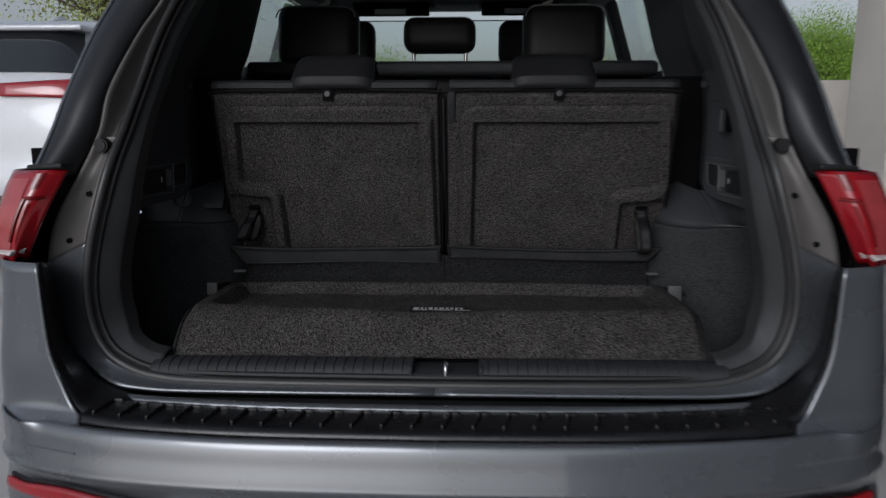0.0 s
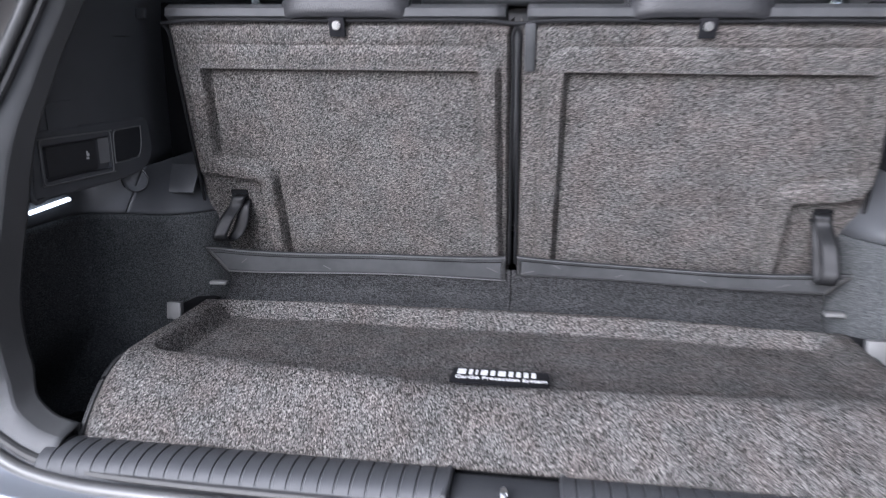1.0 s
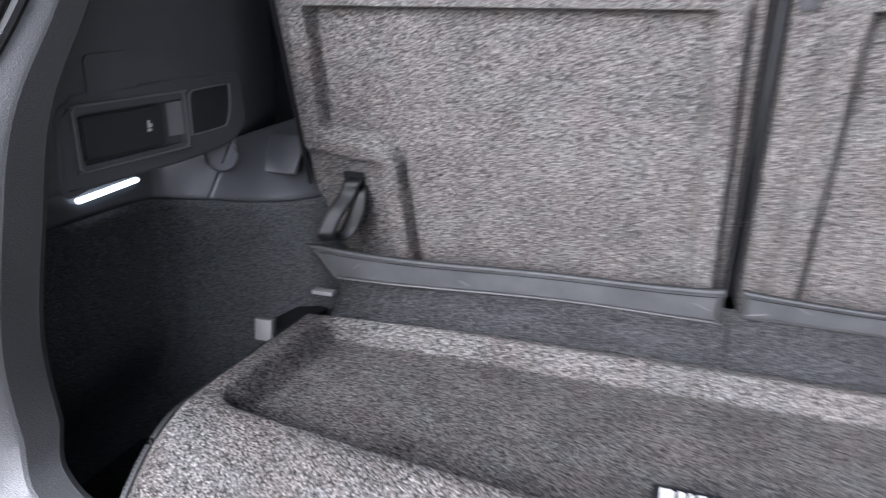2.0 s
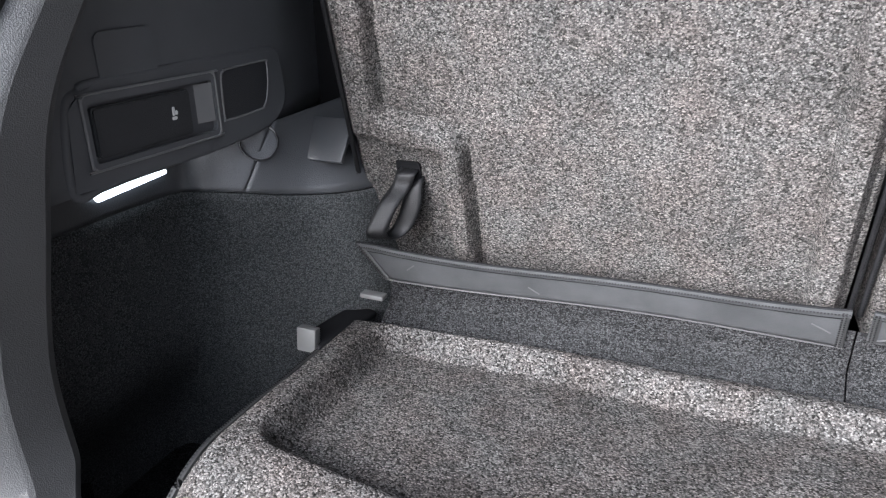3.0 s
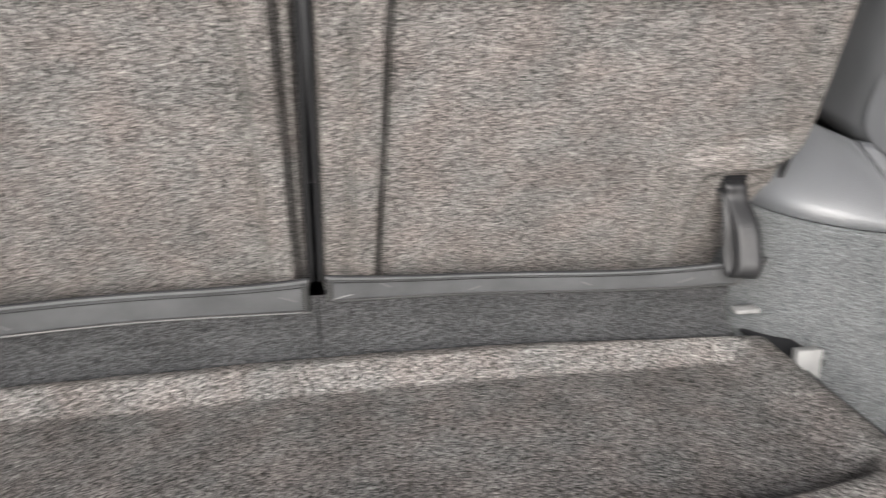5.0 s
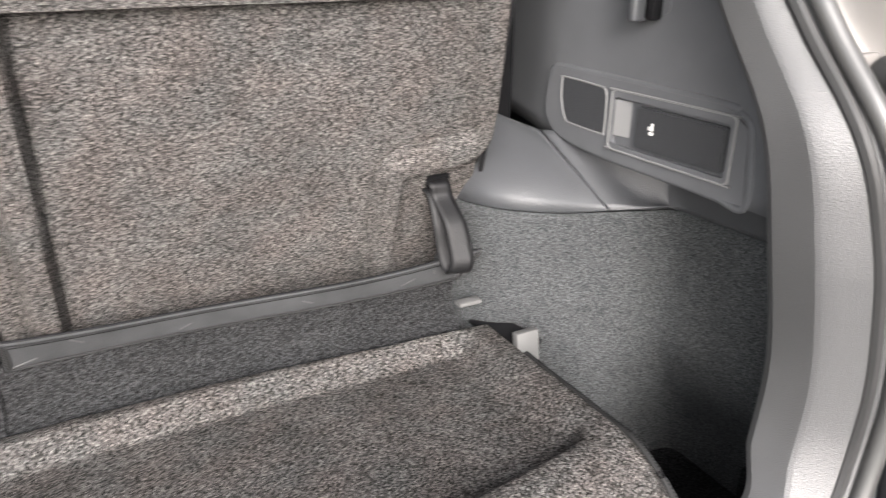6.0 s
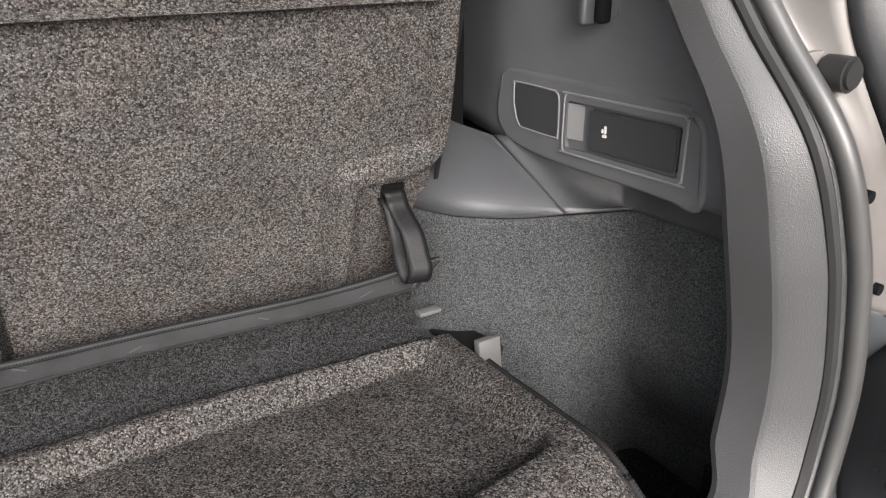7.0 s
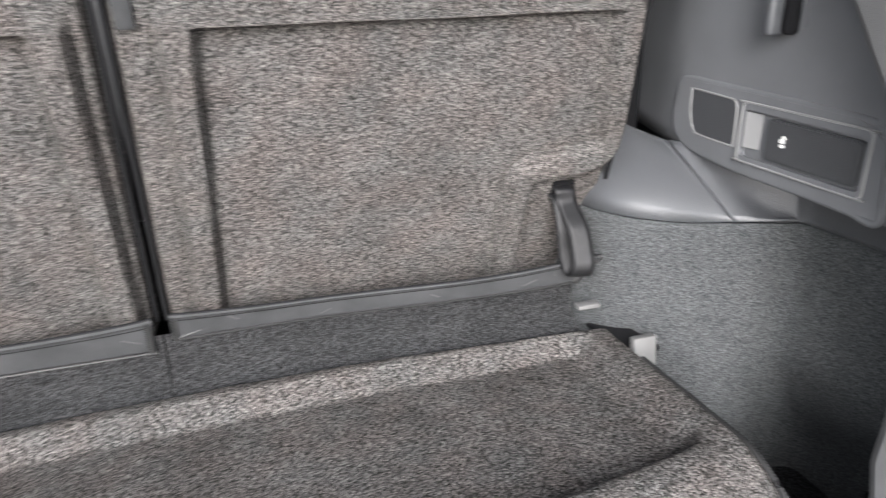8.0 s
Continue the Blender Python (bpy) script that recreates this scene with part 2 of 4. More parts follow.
def spline(points):
    """A smooth curve through points, as a function of the point's number."""
    pts = [Vector(p) for p in points]

    def at(s):
        s = min(max(s, 0.0), len(pts) - 1 - 1e-6)
        i = int(s)
        f = s - i
        p1, p2 = pts[i], pts[i + 1]
        p0 = pts[i - 1] if i > 0 else p1 * 2 - p2
        p3 = pts[i + 2] if i + 2 < len(pts) else p2 * 2 - p1
        return 0.5 * ((2 * p1) + (p2 - p0) * f + (2 * p0 - 5 * p1 + 4 * p2 - p3) * f * f + (3 * p1 - p0 - 3 * p2 + p3) * f ** 3)
    return at


def tube(curve, a, b, n, r, seg=8, flat=1.0, closed=False, side=None):
    """A tube of radius r along curve(s), s from a to b."""
    pts = [curve(a + (b - a) * i / n) for i in range(n + (0 if closed else 1))]
    bm = bmesh.new()
    rings = []
    for i, p in enumerate(pts):
        if closed:
            t = (pts[(i + 1) % n] - pts[i - 1]).normalized()
        else:
            t = (pts[min(i + 1, n)] - pts[max(i - 1, 0)]).normalized()
        up = side or (Vector((0, 1, 0)) if abs(t.y) < 0.9 else Vector((0, 0, 1)))
        u = t.cross(up).normalized()
        w = u.cross(t)
        rings.append([bm.verts.new(p + r * math.cos(k * math.tau / seg) * u + flat * r * math.sin(k * math.tau / seg) * w) for k in range(seg)])
    m = len(rings)
    for i in range(m if closed else m - 1):
        p, q = rings[i], rings[(i + 1) % m]
        for k in range(seg):
            bm.faces.new((p[k], p[(k + 1) % seg], q[(k + 1) % seg], q[k]))
    if not closed:
        bm.faces.new(rings[0])
        bm.faces.new(rings[-1])
    return bm


def smooth(x):
    x = min(max(x, 0.0), 1.0)
    return x * x * (3 - 2 * x)


def flip(f, sx):
    """The curve f, mirrored for the side sx."""
    return lambda s: Vector((sx * f(s).x, f(s).y, f(s).z))


def plate(outline, depth, place, bevel=0.003):
    """A flat plate: outline in its own plane (points u, v), depth thick, put by place(u, v, w)."""
    bm = bmesh.new()
    vs = [bm.verts.new((u, v, 0)) for u, v in outline]
    f = bm.faces.new(vs)
    r = bmesh.ops.extrude_face_region(bm, geom=[f])
    top = [e for e in r["geom"] if isinstance(e, bmesh.types.BMVert)]
    bmesh.ops.translate(bm, vec=(0, 0, depth), verts=top)
    if bevel:
        tops = set(top)
        edges = [e for e in bm.edges if e.verts[0] in tops and e.verts[1] in tops]
        bmesh.ops.bevel(bm, geom=edges, offset=bevel, segments=2, affect="EDGES")
    for v in bm.verts:
        v.co = place(*v.co)
    return bm


def pierced(outline, holes, depth, place):
    """A flat plate with openings through it, put by place(u, v, w)."""
    bm = bmesh.new()
    edges = []
    for loop in (outline, *holes):
        vs = [bm.verts.new((u, v, 0)) for u, v in loop]
        edges += [bm.edges.new((vs[i - 1], vs[i])) for i in range(len(vs))]
    bmesh.ops.triangle_fill(bm, use_beauty=True, use_dissolve=False, edges=edges)
    r = bmesh.ops.extrude_face_region(bm, geom=bm.faces[:])
    bmesh.ops.translate(bm, vec=(0, 0, depth), verts=[e for e in r["geom"] if isinstance(e, bmesh.types.BMVert)])
    for v in bm.verts:
        v.co = place(*v.co)
    return bm


def stitches(curve, n, length, width, lift=(0, 0, 0), double=0.0):
    """A row of sewn dashes along curve(f), f from 0 to 1, as one mesh."""
    verts, faces = [], []
    for i in range(n):
        f0, f1 = (i + 0.2) / n, (i + 0.2 + length) / n
        p, q = curve(f0), curve(f1)
        t = (q - p).normalized()
        u = t.cross(Vector((0, 1, 0))).normalized() * width
        w = Vector((0, -width * 0.8, 0))
        for shift in ((0.0, double) if double else (0.0,)):
            o = Vector(lift) + u.normalized() * shift
            k = len(verts)
            verts += [p - u + o, p + u + o, q + u + o, q - u + o, p.lerp(q, 0.2) + w + o, p.lerp(q, 0.8) + w + o]
            faces += [(k, k + 1, k + 4), (k + 1, k + 2, k + 5, k + 4), (k + 2, k + 3, k + 5), (k + 3, k, k + 4, k + 5)]
    bm = bmesh.new()
    me = bpy.data.meshes.new("tmp")
    me.from_pydata(verts, [], faces)
    bm.from_mesh(me)
    bpy.data.meshes.remove(me)
    return bm


def rounded(u0, v0, u1, v1, r, n=5):
    """The outline of a rectangle with rounded corners."""
    out = []
    for cu, cv, a in ((u1 - r, v0 + r, -90), (u1 - r, v1 - r, 0), (u0 + r, v1 - r, 90), (u0 + r, v0 + r, 180)):
        for k in range(n + 1):
            t = radians(a + 90 * k / n)
            out.append((cu + r * math.cos(t), cv + r * math.sin(t)))
    return out


# ---- the grey car: opening, jambs, bumper ----
suv = thing("suv", "grey metallic suv with its tailgate raised", "car")

SEAM = spline([(0, 1.590, 0.660), (0.38, 1.592, 0.662), (0.52, 1.60, 0.668), (0.592, 1.610, 0.690), (0.632, 1.618, 0.725), (0.652, 1.624, 0.78),
               (0.654, 1.625, 0.845), (0.643, 1.627, 0.91), (0.626, 1.631, 0.975), (0.608, 1.650, 1.05), (0.600, 1.706, 1.122), (0.590, 1.757, 1.196),
               (0.566, 1.81, 1.30), (0.538, 1.86, 1.385), (0.48, 1.95, 1.53), (0.37, 1.99, 1.60), (0.0, 2.01, 1.625)])
JAMB_OUT = spline([(0, 1.562, 0.6525), (0.40, 1.562, 0.653), (0.530, 1.564, 0.656), (0.606, 1.566, 0.670), (0.662, 1.585, 0.692), (0.709, 1.615, 0.724),
                   (0.730, 1.632, 0.790), (0.726, 1.632, 0.869), (0.706, 1.635, 0.9575), (0.660, 1.645, 1.0402), (0.626, 1.668, 1.12), (0.612, 1.692, 1.196),
                   (0.583, 1.765, 1.30), (0.550, 1.830, 1.385), (0.49, 1.90, 1.54), (0.37, 1.95, 1.62), (0, 1.97, 1.645)])
BAND_OUT = spline([(0.716, 1.605, 1.052), (0.708, 1.66, 1.12), (0.698, 1.71, 1.196), (0.678, 1.78, 1.30), (0.654, 1.84, 1.385), (0.60, 1.92, 1.55),
                   (0.44, 1.98, 1.66), (0, 2.0, 1.68)])


def ring_at(f, s):
    """The whole ring of the opening: s from -16 over 0 to 16."""
    p = f(abs(s))
    return Vector((math.copysign(p.x, s) if s else 0.0, p.y, p.z))


def inward(s):
    """The way from the seal into the opening, across the picture of the rear."""
    a, b = ring_at(SEAM, s - 0.05), ring_at(SEAM, s + 0.05)
    t = (b - a)
    t.y = 0
    t.normalize()
    n = Vector((-t.z, 0, t.x))
    c = Vector((0, 0, 1.12)) - ring_at(SEAM, s)
    return n if n.dot(c) > 0 else -n


def seal_curve(d, dy):
    def at(s):
        s = (s + 16) % 32 - 16
        p = ring_at(SEAM, s)
        return p + inward(min(max(s, -15.9), 15.9)) * d + Vector((0, dy, 0))
    return at


seal = part("rubber_seal", tube(seal_curve(0.004, -0.004), -16, 16, 256, 0.0085, 10, closed=True), SEAL, suv, "dark rubber weather seal")
part("seal_lip", tube(seal_curve(0.014, 0.010), -16, 16, 256, 0.006, 8, closed=True), RUBBER, seal)

for sx in (-1, 1):
    def jamb(a, b, s0, s1, dent=0.012):
        s = s0 + (s1 - s0) * a
        p, q = ring_at(SEAM, sx * s), ring_at(JAMB_OUT, sx * s)
        r = p.lerp(q, b)
        r.y += dent * math.sin(math.pi * b) + 0.030 * b * smooth((s - 2.4) / 1.6) * (1 - smooth((s - 6.2) / 0.9))
        return r
    thick(part("painted_jamb", grid(lambda a, b: jamb(a, b, 0.0, 7.15, 0.004), 70, 8), PAINT, suv), 0.006, -1)
    upper = thick(part("upper_jamb", grid(lambda a, b: jamb(a, b, 7.15, 16.0), 90, 8), JAMB, suv, "dull grey sealed steel jamb"), 0.006, -1)
    for hx, hy, hz in ((0.6365, 1.6385, 1.008), (0.681, 1.636, 0.921)):
        part("drain_hole", cyl((sx * hx, hy, hz), 0.005, 0.010, "Y", 14), DARK, upper)
    part("rubber_buffer", cyl((sx * 0.619, 1.668, 1.095), 0.013, 0.024, "Y", 24, 0.003), RUBBER, upper)
    part("buffer_plate", box((sx * 0.617, 1.683, 1.093), (0.036, 0.006, 0.034), 0.002), JAMB, upper)

    def band(a, b):
        s = 9.0 + 7.0 * a
        p = ring_at(JAMB_OUT, sx * s)
        o = BAND_OUT(s - 9.0)
        q = Vector((sx * o.x, o.y, o.z))
        r = p.lerp(q, b)
        r.y -= 0.028 * math.sin(math.pi * min(1, b * 1.05)) ** 0.7 if 0 < b < 0.95 else 0
        return r
    thick(part("pillar_cover", grid(band, 60, 14), GLOSS_TRIM, suv, "black moulded pillar cover"), 0.004, -1)

    def outer(a, b):
        s = 9.0 + 7.0 * a
        o = BAND_OUT(s - 9.0)
        k = smooth(b)
        return Vector((sx * (o.x + 0.016 * k - 0.01 * b * b), o.y - 0.008 + 0.55 * b, o.z + 0.05 * b))
    thick(part("roof_pillar", grid(outer, 50, 10), PAINT, suv), 0.006, -1)
    # rubber plug where pillar cover and lamp meet
    part("corner_plug", box((sx * 0.682, 1.597, 1.060), (0.074, 0.030, 0.010), 0.004, 3, pose(0, 0, 0, -10, sx * 4, sx * 12)), RUBBER, suv, "black rubber corner plug")
    # flank behind the lamp
    thick(part("rear_flank", grid(lambda a, b: Vector((sx * (0.802 - 0.105 * smooth((b - 0.35) / 0.65)), 1.78 + 0.9 * a + 0.14 * b, 0.88 + 0.40 * b)), 24, 12), PAINT, suv), 0.006, -1)

PLAN = spline([(0, 1.385, 0), (0.3, 1.391, 0), (0.5, 1.410, 0), (0.6, 1.432, 0), (0.685, 1.462, 0), (0.740, 1.505, 0), (0.768, 1.565, 0), (0.782, 1.68, 0),
               (0.79, 1.9, 0), (0.80, 2.2, 0), (0.81, 2.8, 0)])


def plan_at(s):
    """Place and outward way on the bumper's plan, s from -10 to 10."""
    e = 0.02
    p = PLAN(abs(s))
    t = PLAN(abs(s) + e) - PLAN(max(0, abs(s) - e))
    n = Vector((t.y, -t.x, 0)).normalized()
    k = -1 if s < 0 else 1
    return Vector((k * p.x, p.y, 0)), Vector((k * n.x, n.y, 0))


FACE = spline([(-0.012, 0, 0.6455), (-0.003, 0, 0.644), (0.004, 0, 0.634), (0.012, 0, 0.606), (0.020, 0, 0.580), (0.022, 0, 0.570), (0.016, 0, 0.556), (0.016, 0, 0.535),
               (0.022, 0, 0.500), (0.020, 0, 0.46), (0.0, 0, 0.40), (-0.06, 0, 0.33)])


def bumper(a, b):
    p, n = plan_at(-10 + 20 * a)
    f = FACE(11 * b)
    full = smooth((abs(-10 + 20 * a) - 3.55) / 0.5) * smooth((f.z - 0.57) / 0.02)
    return p + n * (f.x + (0.016 - f.x) * full) + Vector((0, 0, f.z))


thick(part("rear_bumper", grid(bumper, 160, 66), PAINT, suv), 0.004, -1)
thick(part("bumper_lip", grid(lambda a, b: (lambda p, n: Vector((p.x, p.y + 0.123 + 0.022 * b, 0.6478 + 0.006 * math.sin(math.pi * b))))(*plan_at(-3.45 + 6.9 * a)), 90, 6), PAINT, suv), 0.006, -1)
part("hatch_channel", box((0, 1.548, 0.638), (1.10, 0.044, 0.012), 0.003), RUBBER, suv)
# ribbed step pad on the bumper
pad = part("step_pad", grid(lambda a, b: (lambda p, n: p + n * (-0.028 - 0.097 * b) + Vector((0, 0, 0.6475 + 0.003 * math.sin(math.pi * b) - 0.006 * (b < 0.02))))(*plan_at(-3.75 + 7.5 * a)), 90, 6),
           BLACK, suv, "black ribbed bumper step pad")
thick(pad, 0.012, -1)
rib_bm = box((0, 0, 0), (0.006, 0.056, 0.010), 0.0020)
rib_me = None
for i in range(24):
    x = -0.575 + 1.15 * i / 23
    s = 0.0
    while PLAN(s).x < abs(x) and s < 6:
        s += 0.02
    loc = (x, PLAN(s).y + 0.076, 0.6515)
    if rib_me is None:
        ob = part("rib", rib_bm, BLACK, pad, loc=loc)
        rib_me = ob.data
    else:
        ob = new("rib", rib_me)
        ob.parent, ob.location = pad, loc
    ob.rotation_euler = (0, 0, radians(-14 - 8 * x))
    hook_x = (x + 0.011, loc[1] + 0.027, 0.651)
    if i == 0:
        foot = part("rib_foot", box((0, 0, 0), (0.024, 0.006, 0.010), 0.0020), BLACK, pad, loc=hook_x)
        foot_me = foot.data
    else:
        foot = new("rib_foot", foot_me)
        foot.parent, foot.location = pad, hook_x

for sx in (-1, 1):
    # quarter corner above the bumper, below the lamp
    INNER = spline([(0.565, 1.452, 0.642), (0.612, 1.477, 0.655), (0.640, 1.490, 0.703), (0.657, 1.496, 0.754), (0.665, 1.502, 0.815), (0.672, 1.510, 0.905)])
    JOUT = spline([(0.520, 1.550, 0.648), (0.606, 1.566, 0.668), (0.662, 1.585, 0.690), (0.709, 1.615, 0.724), (0.730, 1.632, 0.790), (0.726, 1.632, 0.872)])

    def corner_at(at_s, z):
        p, n = plan_at(at_s)
        k = smooth((at_s - 3.2) / 2.2)
        lean = 0.046 * (1 - k) * smooth((z - 0.636) / 0.10) + 0.020 * k * smooth((z - 0.64) / 0.27)
        return p + n * (0.017 - lean) + Vector((0, 0, z))

    def quarter(a, b):
        """The bumper's corner, running up from its crest to the tail lamp."""
        rim = INNER(0.35 + 4.65 * b)
        lo, hi = 1.5, 7.0
        for _ in range(18):
            mid = (lo + hi) / 2
            lo, hi = (mid, hi) if corner_at(mid, rim.z).x < rim.x else (lo, mid)
        r = corner_at(lo + (9.8 - lo) * a, rim.z)
        r = r + (rim - corner_at(lo, rim.z)) * (1 - smooth(a / 0.45))
        if b < 0.08:
            # the lower edge laps over the bumper's crest
            at_s = lo + (9.8 - lo) * a
            k = 1 - b / 0.08
            r = r.lerp(bumper((at_s + 10) / 20, (2 + k) / 11) + plan_at(at_s)[1] * 0.0012, k)
        return Vector((sx * r.x, r.y, r.z))
    thick(part("quarter_panel", grid(quarter, 70, 24), PAINT, suv), 0.004, -1)

    def gap(a, b):
        r = (INNER(5 * a) + Vector((0, 0.010, 0))).lerp(JOUT(5 * a) + Vector((0, 0.030 * smooth(a * 2.2) * (1 - smooth((a - 0.86) / 0.14)), 0)), b)
        return Vector((sx * r.x, r.y + 0.016 * math.sin(math.pi * b), r.z))
    thick(part("gap_trim", grid(gap, 40, 6), BLACK, suv, "black trim in the tailgate gap"), 0.004, -1)

    # tail lamp, wrapping round the corner
    LAMP = spline([(0.645, 1.560, 0), (0.68, 1.535, 0), (0.725, 1.543, 0), (0.768, 1.575, 0), (0.790, 1.66, 0), (0.802, 1.80, 0)])

    def lamp(a, b, push=0.0, z0=0.900, z1=1.058):
        p = LAMP(5 * a)
        z = z0 + (z1 - z0) * b
        t = (z - 0.900) / 0.158
        x = p.x + 0.017 + (0.708 - 0.074 * t - 0.645) * (1 - smooth(a * 2.2)) + (0.006 - 0.03 * t * t) * smooth(a * 2.2) - push * 0.3
        return Vector((sx * x, p.y + 0.030 + 0.03 * (t - 0.5) + push - 0.010 * math.sin(math.pi * b), z - 0.010 * a * b))
    lens = part("tail_lamp", grid(lambda a, b: lamp(a, b), 30, 14), RED, suv, "red tail lamp")
    thick(lens, 0.005, 0)
    part("clear_strip", grid(lambda a, b: lamp(0.02 + 0.9 * a, b, -0.005, 0.908, 0.924), 24, 3), CLEAR_LAMP, lens, "clear lower strip")
    part("upper_chamber", grid(lambda a, b: lamp(0.01 + 0.24 * a, 0.80 + 0.17 * b, -0.004), 14, 5), RED_DEEP, lens)
    part("light_bar", tube(lambda s: lamp(0.06 + 0.20 * min(s, 2.0) / 2 + 0.05 * max(0, s - 2.0) / 4, 0.70 - (0.48 * (s - 2.0) / 4 if s > 2.0 else 0), -0.004), 0, 6, 36, 0.0035, 6), RED_DEEP, lens)
    part("lamp_chamber", grid(lambda a, b: lamp(0.05 + 0.15 * a, 0.20 + 0.44 * b, -0.004), 10, 8), RED_DEEP, lens)
    part("outer_lens", grid(lambda a, b: lamp(0.30 + 0.35 * a, 0.06 + 0.86 * b, -0.004), 12, 8), PALE_RED, lens, "pale red outer lens")
    # low reflector strip in the bumper
    def refl(a, b):
        p, n = plan_at(sx * (1.6 + 2.55 * a))
        z = 0.534 + 0.016 * a - 0.012 + 0.026 * b * (0.55 + 0.45 * math.sin(math.pi * min(1, a * 1.15 + 0.05)))
        return p + n * (0.030 - 0.004 * abs(b - 0.5)) + Vector((0, 0, z))
    r_ob = part("reflector", grid(refl, 30, 4), RED, suv, "red bumper reflector strip")
    thick(r_ob, 0.012, -1)
    part("reflector_bezel", tube(lambda s: (lambda v: v + Vector((0, -0.001, 0.004)))(refl(s / 10, 1.0)), 0, 10, 30, 0.004, 6), BLACK, r_ob)

# raised tailgate, hinged at the roof
GATE = spline([(0, 2.02, 1.70), (0, 1.78, 1.83), (0, 1.50, 1.97), (0, 1.20, 2.10), (0, 0.98, 2.17), (0, 0.90, 2.14)])


def gate(a, b):
    p = GATE(5 * b)
    u = 2 * a - 1
    half = 0.56 + 0.09 * smooth(b * 1.3)
    return Vector((half * u, p.y + 0.04 * u * u * b, p.z - 0.05 * u ** 4))


thick(part("tailgate", grid(gate, 24, 24), PAINT, suv, "raised grey tailgate"), 0.03, 0)
thick(part("tailgate_lining", grid(lambda a, b: gate(0.06 + 0.88 * a, 0.52 + 0.42 * b) + Vector((0, -0.012, -0.030)), 16, 10), PLASTIC, suv), 0.012, 0)

# sill trim with ribs and the latch recess
SILL = spline([(0, 1.672, 0.680), (0, 1.664, 0.690), (0, 1.640, 0.696), (0, 1.615, 0.694), (0, 1.602, 0.684), (0, 1.598, 0.668)])
for x0, x1 in ((-0.535, -0.042), (0.080, 0.535)):
    base = part("sill_trim", grid(lambda a, b: Vector((x0 + (x1 - x0) * a, 0, -0.0018)) + SILL(5 * b), 30, 16), PLASTIC, suv, "dark ribbed plastic loading sill")
    thick(base, 0.012, -1)
    n = int((x1 - x0) / 0.0182)
    w = (x1 - x0) / n
    first = None
    for i in range(n):
        loc = (x0 + w * (i + 0.5), 0, 0)
        if first is None:
            ob = part("rib", grid(lambda a, b: Vector((w * 0.46 * (2 * a - 1), 0, -0.002 * (abs(2 * a - 1) > 0.95))) + SILL(0.15 + 4.7 * b), 16, 10), PLASTIC, base, loc=loc)
            first = ob.data
        else:
            ob = new("rib", first)
            ob.parent, ob.location = base, loc
recess = part("latch_recess", box((0.019, 1.632, 0.672), (0.125, 0.07, 0.018), 0.004), PLASTIC, suv)
part("striker", tube(spline([(0.019, 1.624, 0.676), (0.019, 1.620, 0.690), (0.019, 1.611, 0.697), (0.019, 1.602, 0.691), (0.019, 1.600, 0.676)]), 0, 4, 24, 0.0045, 10), STEEL, recess, "bright steel latch striker")
for x in (-0.046, 0.084):
    part("recess_cheek", box((x, 1.634, 0.680), (0.007, 0.072, 0.030), 0.003), PLASTIC, recess)

# ---- cargo bay trims ----
def wall_x(y, z):
    return 0.613 + 0.23 * max(0, min(y, 2.25) - 2.06) - 0.10 * max(0, z - 1.12)


part("cargo_floor", box((0, 1.95, 0.535), (1.50, 0.75, 0.03), 0.004), STRIP, suv)
part("raised_floor", box((0, 1.865, 0.625), (1.00, 0.37, 0.17), 0.01), DARK, suv)
CARPET_TOP = spline([(0.49, 2.13, 0.889), (0.526, 2.041, 0.889), (0.577, 1.990, 0.890), (0.621, 1.943, 0.900), (0.655, 1.921, 0.903), (0.684, 1.905, 0.904), (0.690, 1.865, 0.905), (0.692, 1.82, 0.906), (0.694, 1.76, 0.907), (0.672, 1.690, 0.91)])
CARPET_TOP_L = spline([(0.49, 2.15, 0.889), (0.526, 2.066, 0.889), (0.577, 2.025, 0.890), (0.621, 1.983, 0.900), (0.655, 1.964, 0.903), (0.682, 1.950, 0.904), (0.690, 1.90, 0.905), (0.692, 1.84, 0.906), (0.694, 1.76, 0.907), (0.672, 1.690, 0.91)])
COVE_TOP = spline([(0.600, 2.052, 0.970), (0.655, 1.972, 0.972), (0.690, 1.920, 0.974), (0.693, 1.865, 0.974), (0.694, 1.82, 0.975), (0.695, 1.76, 0.978)])
COVE_TOP_L = spline([(0.610, 2.030, 0.970), (0.656, 1.985, 0.972), (0.690, 1.957, 0.974), (0.693, 1.90, 0.974), (0.694, 1.84, 0.975), (0.695, 1.76, 0.978)])
